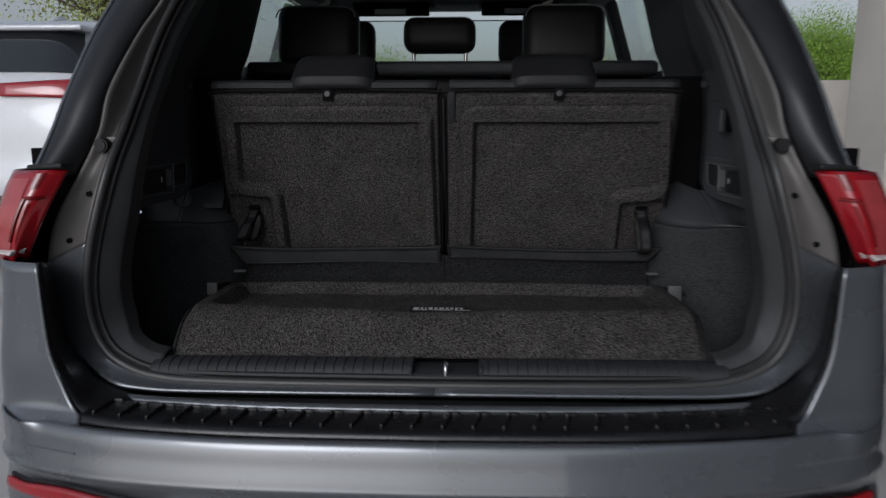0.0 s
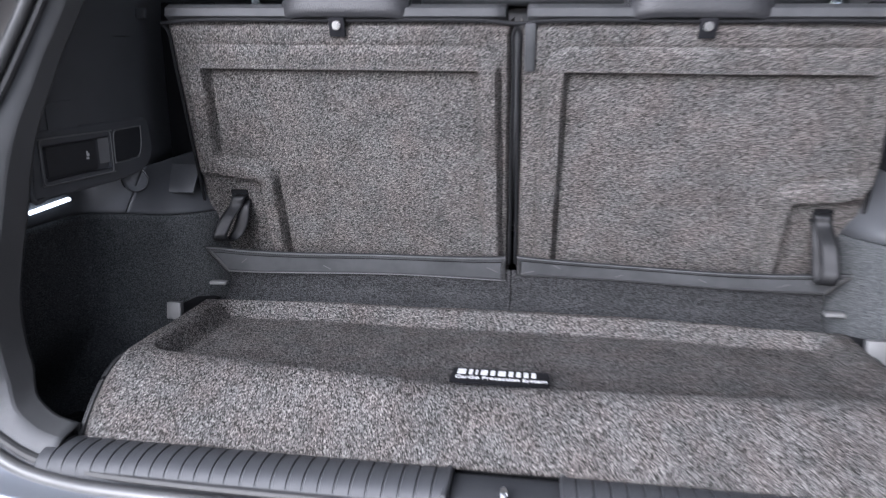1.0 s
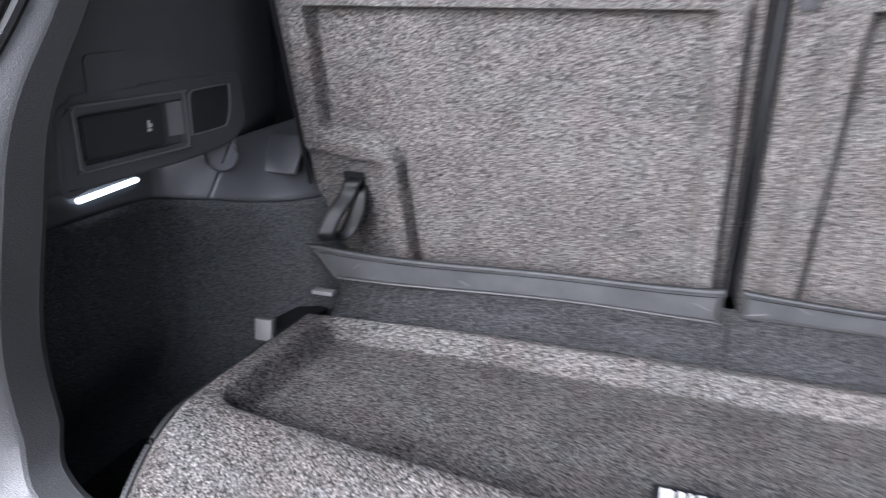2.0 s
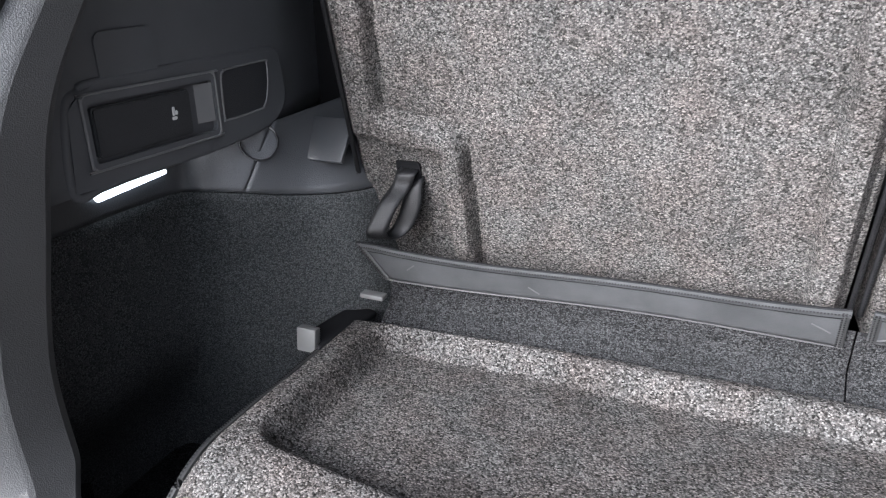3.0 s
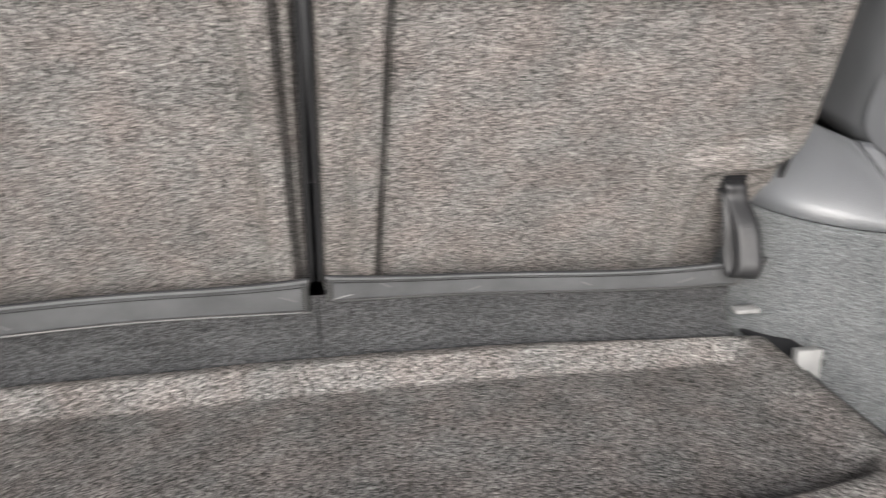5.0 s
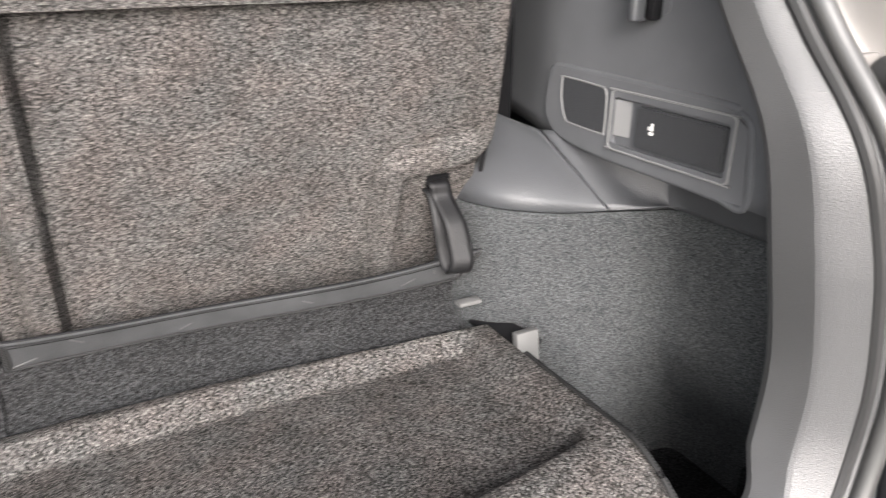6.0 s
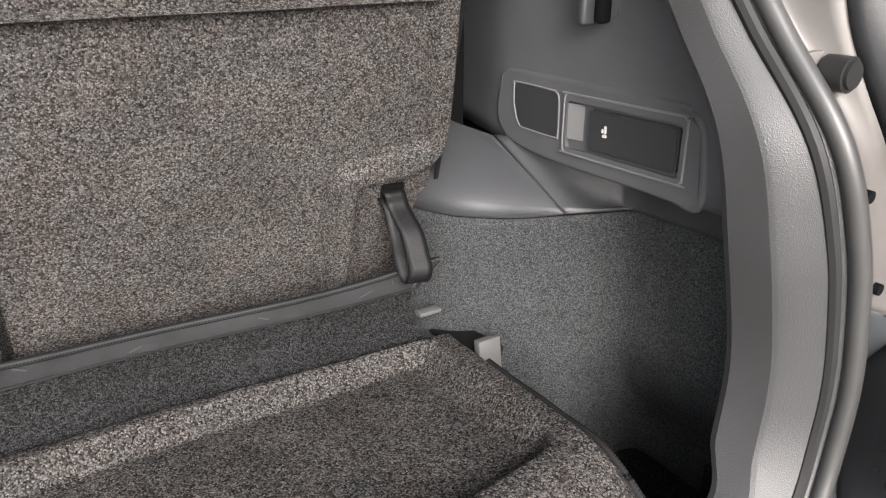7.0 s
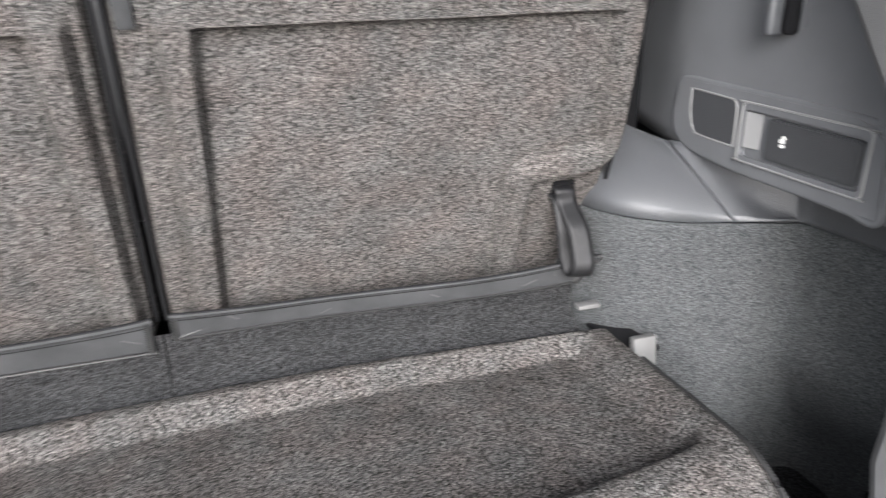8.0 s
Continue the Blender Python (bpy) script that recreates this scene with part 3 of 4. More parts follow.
for sx in (-1, 1):
    side = new("cargo_side_trim")
    side.parent = suv

    def dtrim(a, b):
        s = sx * (2.02 + 13.93 * a)
        p = ring_at(SEAM, s)
        n = inward(s)
        prof = ((0.012, 0.002), (0.017, 0.007), (0.0525, 0.040), (0.0555, 0.045), (0.0615, 0.084), (0.058, 0.092), (-0.01, 0.104))
        k = min(b * 6, 5.999)
        i = int(k)
        f = k - i
        d = prof[i][0] + (prof[i + 1][0] - prof[i][0]) * f
        dy = prof[i][1] + (prof[i + 1][1] - prof[i][1]) * f
        slim = (0.35 + 0.65 * smooth((abs(s) - 7.5) / 3.2)) * smooth((abs(s) - 2.0) / 2.0)
        low = 0.62 + 0.38 * smooth((abs(s) - 2.3) / 2.2)
        return p + n * d * (1 - 0.47 * slim) * low + Vector((0, dy * (1 - 0.28 * slim) * (0.75 + 0.25 * smooth((abs(s) - 2.3) / 2.2)), 0))
    thick(part("pillar_trim", grid(dtrim, 120, 18), PILLAR, suv, "grey grained pillar trim", angle=16), 0.004, -1)

    TOP = CARPET_TOP if sx > 0 else CARPET_TOP_L
    seam_at = 3.0

    def felt(a, b):
        t = TOP(9 * a)
        z = t.z + (0.53 - t.z) * b
        k = 0.03 * smooth(b * 1.2)
        under = 0.065 * smooth((b - 0.40) / 0.45) * smooth((a - 0.30) / 0.15) * (1 - smooth((a - 0.93) / 0.07))
        return Vector((sx * (t.x + under + k * -0.5 * (1 - smooth((a - 0.35) / 0.35))), t.y + 0.4 * k * smooth((a - 0.35) / 0.35), z))
    thick(part("felt_lining", grid(felt, 90, 32), FELT, side, "dark grey felt lining"), 0.004, -1)

    part("inner_panel", box((sx * 0.765, 1.995, 0.77), (0.02, 0.645, 0.50), 0.003), STRIP, side)
    part("corner_filler", box((sx * 0.697, 1.668, 0.82), (0.114, 0.012, 0.54), 0.003), DARK, side)

    def cove(a, b):
        p, q = (COVE_TOP if sx > 0 else COVE_TOP_L)(5 * a), TOP(seam_at + (8 - seam_at) * a)
        r = p.lerp(q, b)
        bowl = smooth(a * 4) * (1 - smooth((a - 0.36) / 0.06))
        r.z += (q.z + (p.z - q.z) * (1 - b) ** 2.2 - r.z) * bowl * (1.0 if sx > 0 else 0.2)
        return Vector((sx * r.x, r.y, r.z))
    thick(part("shelf_cove", grid(cove, 80, 12), SOFT_PLASTIC, side, "satin charcoal plastic shelf"), 0.004, -1)

    def ledge(a, b):
        q = TOP(seam_at * a)
        back = Vector((0.53 + 0.07 * a, 2.27 - 0.218 * a ** 1.5, 0.995 - 0.025 * a)) if sx > 0 else Vector((0.53 + 0.08 * a, 2.20 - 0.17 * a ** 1.5, 0.995 - 0.025 * a))
        r = q.lerp(back, b)
        return Vector((sx * r.x, r.y, r.z + (0.022 if sx > 0 else 0.006) * math.sin(math.pi * b ** 0.6) * (1 - a ** 3)))
    thick(part("wheel_arch_cap", grid(ledge, 30, 16), SOFT_PLASTIC, side, "satin charcoal wheel arch cap"), 0.004, -1)

    def wall(a, b):
        z = 0.966 + 0.31 * b
        y0 = 1.700 + 0.62 * max(0.0, z - 1.0)
        y = y0 + (2.488 - y0) * a
        return Vector((sx * wall_x(y, z), y, z))
    thick(part("side_panel", grid(wall, 30, 16), WALL, side), 0.004, -1)

    def quarter_trim(a, b):
        y = 1.80 + 0.72 * a
        z = 1.20 + 0.42 * b
        x = wall_x(y, z) - 0.02 * smooth(b * 3) - 0.05 * b
        y2 = y + 0.10 * b
        return Vector((sx * (x + 0.012 * math.sin(math.pi * a)), y2, z))
    thick(part("quarter_trim", grid(quarter_trim, 30, 18), WALL, side, "dark upper quarter trim"), 0.004, -1)
    arc = spline([(0.628, 2.60, 1.52), (0.618, 2.42, 1.46), (0.612, 2.28, 1.40), (0.622, 2.22, 1.33), (0.640, 2.26, 1.27), (0.648, 2.38, 1.235)])
    pod = part("speaker_pod", grid(lambda a, b: (lambda p: Vector((sx * (p.x + (0.668 - 0.10 * (p.z - 1.2) - p.x) * b - 0.006 * math.sin(math.pi * b)), p.y + (2.66 - p.y) * b, p.z)))(arc(5 * a)), 24, 8), WALL, side, "dark curved belt cover with pale seam")
    thick(pod, 0.004, -1)
    part("pod_seam", tube(flip(arc, sx), 0, 5, 40, 0.0022, 6), PIPING, pod)

    # Added black panel: closes the gap by the seat, stands in for its shade.
    part("gap_shade_panel", box((sx * 0.575, 2.160, 1.085), (0.10, 0.012, 0.30), 0.003), DARK, side)

    def on_wall(u, v, w):
        """u along the car, v up (following the panel's slope), w out of the wall into the bay."""
        z = v + 0.03 * (1.966 - u)
        return Vector((sx * (wall_x(u, z) - w), u, z))
    # hinge bracket and small floor bracket by the seat
    part("hinge_clip", box((sx * 0.496, 2.036, 0.773), (0.030, 0.014, 0.006), 0.002), CLIP_GREY, side, "slim metal hinge tongue")
    part("floor_bracket", box((0.529, 1.958, 0.742) if sx > 0 else (-0.5375, 1.958, 0.748), (0.030, 0.012, 0.042) if sx > 0 else (0.024, 0.012, 0.028), 0.002, 2, pose(0, 0, 0, -8, 0, 0)), CLIP_GREY, side, "grey plastic floor bracket")

    part("floor_trim", box((sx * 0.530, 2.010, 0.738), (0.034, 0.110, 0.010), 0.004, 3, pose(0, 0, 0, -3, sx * -8, sx * 8)), MATT_BLACK, side, "dark floor edge trim")

    hy, hz, hw, hh = (1.899, 1.148, 0.026, 0.036) if sx > 0 else (1.838, 1.062, 0.036, 0.030)
    plate_o = part("hook_plate", plate(rounded(hy - hw, hz - hh, hy + hw, hz + hh, 0.012), 0.006, lambda u, v, w: Vector((sx * (wall_x(u, v) - w), u, v)), 0.004), WALL, side)
    if sx > 0:
        part("bag_hook", box((sx * (wall_x(hy, hz) - 0.019), hy + 0.003, hz - 0.014), (0.018, 0.012, 0.050), 0.004, 3), SOFT_PLASTIC, plate_o, "folded grey bag hook")
        part("hook_slot", box((sx * (wall_x(hy, hz) - 0.010), hy - 0.009, hz - 0.014), (0.014, 0.012, 0.046), 0.004, 2), DARK, plate_o)

    SURROUND = [(1.761, 0.9626), (1.793, 0.9615), (1.834, 0.9626), (1.928, 0.9635), (1.990, 0.967), (2.026, 0.973), (2.043, 0.981), (2.053, 0.993), (2.055, 1.005), (2.051, 1.028), (2.043, 1.047), (1.994, 1.048),
                (1.938, 1.0473), (1.801, 1.045), (1.783, 1.040), (1.768, 1.027)]
    CAP = [(1.948, 0.992), (1.949, 1.029), (1.954, 1.036), (1.960, 1.0374), (2.021, 1.039), (2.025, 1.035), (2.0245, 1.016), (2.0195, 0.9996), (2.014, 0.992), (2.008, 0.9896), (1.953, 0.988)]
    FRAME = rounded(1.780, 0.976, 1.9385, 1.038, 0.007)
    POCKET = rounded(1.785, 0.9815, 1.934, 1.0305, 0.004)
    bez = part("handle_bezel", pierced(SURROUND, (CAP, FRAME), 0.007, on_wall), WALL, side, "charcoal handle bezel", angle=25)
    shoulder = spline([on_wall(u, v, 0.0035) for u, v in SURROUND + SURROUND[:3]])
    part("bezel_shoulder", tube(shoulder, 1, 17, 110, 0.0042, 10, 0.8, closed=True, side=Vector((1, 0, 0))), WALL, bez)
    part("cover_cap", plate(CAP, 0.0076, on_wall, 0.0012), PLASTIC, bez)
    fr = part("pocket_frame", pierced(FRAME, (POCKET,), 0.0090, on_wall), WALL, bez)
    loop_of = lambda o, w: spline([on_wall(u, v, w) for u, v in o + o[:3]])
    # Pale tubes paint the highlights along the frame and cap edges.
    part("frame_highlight", tube(loop_of(FRAME, 0.0088), 1, 25, 120, 0.0012, 6, closed=True, side=Vector((1, 0, 0))), LIT_GREY, fr)
    part("cap_highlight", tube(loop_of(CAP, 0.0074), 1, 12, 100, 0.0010, 6, closed=True, side=Vector((1, 0, 0))), LIT_GREY, bez)
    # Recess floor in near-black: its shade is put into the colour.
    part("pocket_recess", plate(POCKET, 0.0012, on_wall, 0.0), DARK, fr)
    # The light this slanted face catches is put into its paler grey.
    part("pocket_cheek", grid(lambda a, b: on_wall(1.933 - 0.030 * a, 0.991 + 0.037 * b, 0.0082 - 0.0062 * a), 8, 4), LIT_GREY, fr, "grip recess end, coloured as if lit")
    hd = part("release_handle", plate(rounded(1.7885, 0.985, 1.901, 1.0267, 0.004), 0.0092, on_wall, 0.0015), PLASTIC, fr, "black seat release flap")
    for u0, v0, u1, v1 in ((1.8745, 1.0018, 1.8805, 1.0048), (1.8755, 1.0056, 1.8785, 1.0136), (1.8792, 1.006, 1.8818, 1.010)):
        part("symbol", plate(rounded(u0, v0, u1, v1, 0.001, 2), 0.0097, on_wall, 0.0), SYMBOL, hd)
    part("panel_seam", tube(spline([(sx * (wall_x(y, 1.176) - 0.001), y, 1.176) for y in (1.76, 1.9, 2.05, 2.2)]), 0, 3, 18, 0.0013, 6), RUBBER, side)
    part("peg", box((sx * (wall_x(2.04, 1.21) - 0.012), 2.04, 1.212), (0.018, 0.010, 0.016), 0.003), PLASTIC, side)
    if sx < 0:
        part("cargo_lamp", tube(spline([(-0.684, 1.8457, 0.9287), (-0.684, 1.890, 0.930), (-0.684, 1.9345, 0.9315)]), 0, 2, 12, 0.0048, 8, 0.7), lamp_mat, side, "lit white cargo lamp")
        face = Vector((0.60, -0.66, 0.45)).to_track_quat("Z", "Y").to_euler()
        cap = part("socket_cap", cyl((0, 0, 0), 0.020, 0.002, "Z", 32, 0.0008), SOFT_PLASTIC, side, "round socket cap", loc=(-0.616, 2.011, 0.950))
        cap.rotation_euler = face
        part("cap_ring", tube(lambda s: Vector((0.0205 * math.cos(s), 0.0205 * math.sin(s), 0.003)), 0, math.tau, 36, 0.0012, 8, closed=True), BLACK, cap)
        part("grey_cover", box((-0.563, 2.066, 0.945), (0.056, 0.006, 0.054), 0.002, 2, pose(0, 0, 0, -38, 0, 0)), SOFT_PLASTIC, side, "grey cover plate")

# ---- third-row seats ----
SEAT_SLOPE = 0.31


def seat_y(z):
    return 1.980 + SEAT_SLOPE * (1.19 - z)


def ridge_distance(u, z, sx):
    """How far (u, z) lies from the pressed ridge on a backrest panel; u from the middle of the car outwards."""
    inner, o0, o1, pk, pz = (0.037, 0.484, 0.493, 0.402, 0.967) if sx < 0 else (0.056, 0.495, 0.510, 0.405, 0.956)
    segs = (((inner - 0.004, 0.80), (inner + 0.002, 1.128)), ((inner + 0.020, 1.146), (o0 - 0.018, 1.146)), ((o0, 1.128), (o1, pz + 0.034)),
            ((o1 - 0.028, pz + 0.005), (pk + 0.022, pz)), ((pk, pz - 0.022), (pk - 0.002, 0.80)))
    arcs = ((inner + 0.020, 1.128, 0.018, 90, 180), (o0 - 0.018, 1.128, 0.018, 0, 90), (o1 - 0.028, pz + 0.033, 0.028, 270, 360), (pk + 0.022, pz - 0.022, 0.022, 90, 180))
    best = 9
    for (ax, az), (bx, bz) in segs:
        dx, dz = bx - ax, bz - az
        f = min(max(((u - ax) * dx + (z - az) * dz) / (dx * dx + dz * dz), 0), 1)
        best = min(best, math.hypot(u - ax - f * dx, z - az - f * dz))
    for cx, cz, r, a0, a1 in arcs:
        ang = math.degrees(math.atan2(z - cz, u - cx)) % 360
        if a0 <= ang <= a1:
            best = min(best, abs(math.hypot(u - cx, z - cz) - r))
    return best


for sx in (-1, 1):
    seat = thing("third_row_seat", "upright third-row seat backed with grey carpet", "car seat", "third-row seats")

    def panel(a, b):
        z = 0.785 + 0.410 * b
        u = 0.0045 + (0.517 + 0.028 * (1.195 - z)) * a
        h = 0.0
        d = ridge_distance(u, z, sx)
        k = 0.22 if z > 1.135 else 1.0
        h += 0.0160 * k * smooth((0.0198 - d) / 0.0110) - 0.002 * smooth(1 - abs(d - 0.0185) / 0.005)
        h -= 0.003 * (1 - smooth((z - 0.800) / 0.050))
        # the panel is pressed in round the pull strap
        pk, pz = (0.402, 0.967) if sx < 0 else (0.405, 0.956)
        h -= 0.008 * smooth((u - pk - 0.004) / 0.016) * smooth((pz - 0.006 - z) / 0.016)
        edge = min(a, 1 - a) * 0.506
        h -= 0.024 * (1 - smooth(a * 0.515 / 0.006))
        edge = min(edge, (1 - b) * 0.410)
        h -= 0.010 * (1 - smooth(edge / 0.010))
        h += 0.0012 * math.sin(9 * u + 5 * z) + 0.0018 * noise.noise(Vector((u * 9, z * 9, sx)))
        return Vector((sx * u, seat_y(z) - h, z - 0.31 * h))
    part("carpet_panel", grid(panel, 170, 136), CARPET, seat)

    def shell(a, b):
        # closed cross-section, swept across the seat
        prof = ((0.024, 0.76), (0.012, 1.196), (-0.002, 1.205), (0.004, 1.216), (0.020, 1.222), (0.060, 1.222), (0.085, 1.20), (0.095, 0.80))
        k = b * 7
        i = min(int(k), 6)
        f = k - i
        dy = prof[i][0] + (prof[i + 1][0] - prof[i][0]) * f
        z = prof[i][1] + (prof[i + 1][1] - prof[i][1]) * f
        return Vector((sx * (0.015 + 0.503 * a), seat_y(z) + dy, z))
    sh = part("backrest", grid(shell, 24, 28), VINYL, seat, "dark grey backrest shell")
    thick(sh, 0.006, -1)
    bind = spline([(0.0050, seat_y(0.81) + 0.008, 0.81), (0.0050, seat_y(1.0) + 0.008, 1.0), (0.0050, seat_y(1.17) + 0.008, 1.17), (0.020, seat_y(1.197), 1.197), (0.26, seat_y(1.199), 1.199),
                   (0.504, seat_y(1.197), 1.197), (0.522, seat_y(1.17) + 0.008, 1.17), (0.527, seat_y(1.0) + 0.008, 1.0), (0.532, seat_y(0.81) + 0.008, 0.81)])
    binding = part("edge_binding", tube(flip(bind, sx), 0, 8, 120, 0.0028, 8), MATT_BLACK, seat)
    for s0, s1, n in ((0.0, 2.0, 110), (6.0, 8.0, 110)):
        part("edge_stitching", stitches(lambda f: flip(bind, sx)(s0 + (s1 - s0) * f) + Vector((0, -0.0042, 0)), n, 0.55, 0.0007), THREAD, binding)
    # vinyl flap over the hinge gap
    low_z = 0.800 if sx > 0 else 0.791

    def flap(a, b):
        u = 0.009 + (0.476 + 0.035 * b) * a
        top = 0.834 - 0.008 * math.sin(math.pi * min(a * 1.05, 1.0)) ** 0.7
        z = low_z + (top - low_z) * b + 0.0012 * math.sin(6 * a + sx)
        y = 2.066 - 0.021 * smooth((a - 0.25) / 0.75) + 0.006 * (1 - b) - 0.0015 * math.sin(11 * a) * b
        return Vector((sx * u, y, z))
    fl = part("hinge_flap", grid(flap, 60, 10), VINYL, seat, "grey vinyl hinge flap")
    thick(fl, 0.002, 0)
    hem = part("flap_hem", tube(lambda s: flap(s / 20, 1.0) + Vector((0, -0.0005, -0.0005)), 0, 20, 60, 0.0018, 8), MATT_BLACK, fl)
    part("hem_fold", grid(lambda a, b: flap(a, 0.80 + 0.19 * b) + Vector((0, -0.0030 - 0.0010 * math.sin(math.pi * b), 0)), 60, 4), VINYL, fl)
    part("hem_stitching", stitches(lambda f: flap(f, 0.90) + Vector((0, -0.0041, 0)), 170, 0.6, 0.0008), THREAD, hem)
    # Near-black tube stands in for the shade under the hem fold.
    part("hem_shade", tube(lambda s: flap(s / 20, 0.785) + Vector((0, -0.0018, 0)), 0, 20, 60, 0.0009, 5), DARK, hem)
    for end, inset in ((1.0, -0.002), (0.0, 0.004)):
        edge_of = lambda f, e=end, i=inset: flap(e, 0.02 + 0.93 * f) + Vector((sx * i, -0.0026, 0))
        band = part("end_binding", tube(lambda s: edge_of(s / 10), 0, 10, 20, 0.0034, 6, 0.4), RUBBER, fl)
        part("end_stitching", stitches(edge_of, 16, 0.5, 0.0008, (0, -0.0018, 0), 0.003), THREAD, band)
    part("flap_stitch", tube(lambda s: flap(s / 20, 0.0) + Vector((0, -0.002, 0)), 0, 20, 60, 0.0011, 5), RUBBER, fl)
    for k, (fa, fb, ln) in enumerate(((0.035, 0.16, 0.024), (0.13, 0.62, 0.012), (0.34, 0.30, 0.010), (0.60, 0.40, 0.016), (0.845, 0.35, 0.012), (0.90, 0.55, 0.008)) if sx > 0
                                     else ((0.045, 0.45, 0.018), (0.46, 0.84, 0.012), (0.62, 0.30, 0.008), (0.90, 0.50, 0.016))):
        part("scuff", tube(lambda q: flap(fa + (q - 1) * ln, fb + 0.10 * (q - 1) * (-1) ** k) + Vector((0, -0.0022, 0)), 0, 2, 8, 0.0008, 6, 0.3), SCUFF, fl)
    part("lower_strip", grid(lambda a, b: Vector((sx * (0.0008 + 0.487 * a), 2.074 - 0.012 * smooth((a - 0.3) / 0.7) + 0.004 * b - 0.036 * smooth((b - 0.55) / 0.45), 0.808 - 0.078 * b)), 40, 16), STRIP, seat, "dark felt hinge strip")
    # pull strap
    z0 = 0.922
    # Flat black plate: the slot's shaded opening put into colour.
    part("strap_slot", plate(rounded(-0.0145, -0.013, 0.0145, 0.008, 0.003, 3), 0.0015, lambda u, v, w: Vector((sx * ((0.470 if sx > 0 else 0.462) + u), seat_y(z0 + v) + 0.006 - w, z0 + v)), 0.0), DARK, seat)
    if sx > 0:
        loop = spline([(0.468, seat_y(0.922) + 0.012, 0.925), (0.468, seat_y(0.920) - 0.004, 0.920), (0.470, seat_y(0.908) - 0.012, 0.905), (0.473, 2.032, 0.882), (0.474, 2.020, 0.858), (0.473, 2.012, 0.842), (0.471, 2.014, 0.830),
                       (0.471, 2.022, 0.824), (0.470, 2.032, 0.830), (0.468, 2.040, 0.848), (0.466, 2.046, 0.878), (0.466, seat_y(0.910) - 0.006, 0.906), (0.464, seat_y(0.915) + 0.012, 0.914)])
    else:
        loop = spline([(0.460, seat_y(0.922) + 0.012, 0.922), (0.461, seat_y(0.920) - 0.004, 0.917), (0.466, seat_y(0.905) - 0.012, 0.903), (0.474, 2.040, 0.886), (0.480, 2.030, 0.868),
                       (0.483, 2.026, 0.858), (0.483, 2.030, 0.850), (0.479, 2.038, 0.846), (0.472, 2.048, 0.848), (0.464, 2.056, 0.858), (0.456, 2.060, 0.880), (0.455, seat_y(0.905) - 0.004, 0.902), (0.456, seat_y(0.915) + 0.012, 0.914)])
    w_h = 0.0110 if sx < 0 else 0.0125
    strap = part("pull_strap", grid(lambda a, b: (lambda p: Vector((sx * (p.x + w_h * (2 * b - 1)), p.y - 0.004 * (2 * b - 1) * math.sin(math.pi * a), p.z)))(loop(12 * a)), 96, 4), WEBBING, seat, "black nylon pull strap")
    thick(strap, 0.0016, 0)
    # snap tab
    tab = part("snap_tab", box((sx * 0.256, seat_y(1.190) - 0.007, 1.190), (0.024, 0.004, 0.028), 0.002, 2, pose(0, 0, 0, 17, 0, 0)), LABEL, seat)
    part("snap_button", cyl((sx * 0.256, seat_y(1.192) - 0.011, 1.192), 0.0062, 0.005, "Y", 24, 0.002), SNAP, tab, "bright snap fastener")
    part("snap_cord", tube(spline([(sx * 0.30, seat_y(1.2) + 0.002, 1.207), (sx * 0.27, seat_y(1.2) - 0.004, 1.203), (sx * 0.25, seat_y(1.2) - 0.004, 1.204), (sx * 0.21, seat_y(1.2) + 0.002, 1.208)]), 0, 3, 20, 0.0012, 6), RUBBER, tab)
    # low headrest
    def head(a, b):
        prof = ((0.000, 1.205), (-0.004, 1.212), (-0.002, 1.228), (0.010, 1.238), (0.016, 1.243), (0.045, 1.268), (0.070, 1.276), (0.110, 1.270), (0.130, 1.240), (0.125, 1.205))
        k = b * 9
        i = min(int(k), 8)
        f = k - i
        dy = prof[i][0] + (prof[i + 1][0] - prof[i][0]) * f
        z = prof[i][1] + (prof[i + 1][1] - prof[i][1]) * f
        half = 0.098 * (1 - 0.10 * max(0, (z - 1.21) / 0.07) ** 1.5) * (1.0 if 0.02 < a < 0.98 else 0.94)
        return Vector((sx * 0.246 + half * (2 * a - 1), 1.972 + dy + 0.02 * abs(2 * a - 1) ** 6, z - 0.010 * abs(2 * a - 1) ** 6))
    hr = part("headrest", grid(head, 30, 36), LEATHER, seat, "black folded headrest")
    thick(hr, 0.004, -1)
    part("headrest_face", grid(lambda a, b: head(0.5 + (0.46 - 0.05 * b) * (2 * a - 1), 0.06 + 0.32 * b) + Vector((0, -0.0025, 0.0015)), 24, 8), GREY_CLOTH, hr, "grey lower face")
clip = tagged(part("gap_clip", box((0.020, 1.992, 1.165), (0.016, 0.020, 0.070), 0.004, 2, pose(0, 0, 0, 17, 0, 0)), VINYL), "grey plastic clip between the seat backs", "clip")

# ---- cargo mat ----
mat_thing = thing("cargo_mat", "grey looped carpet mat with raised rim", "car mat")


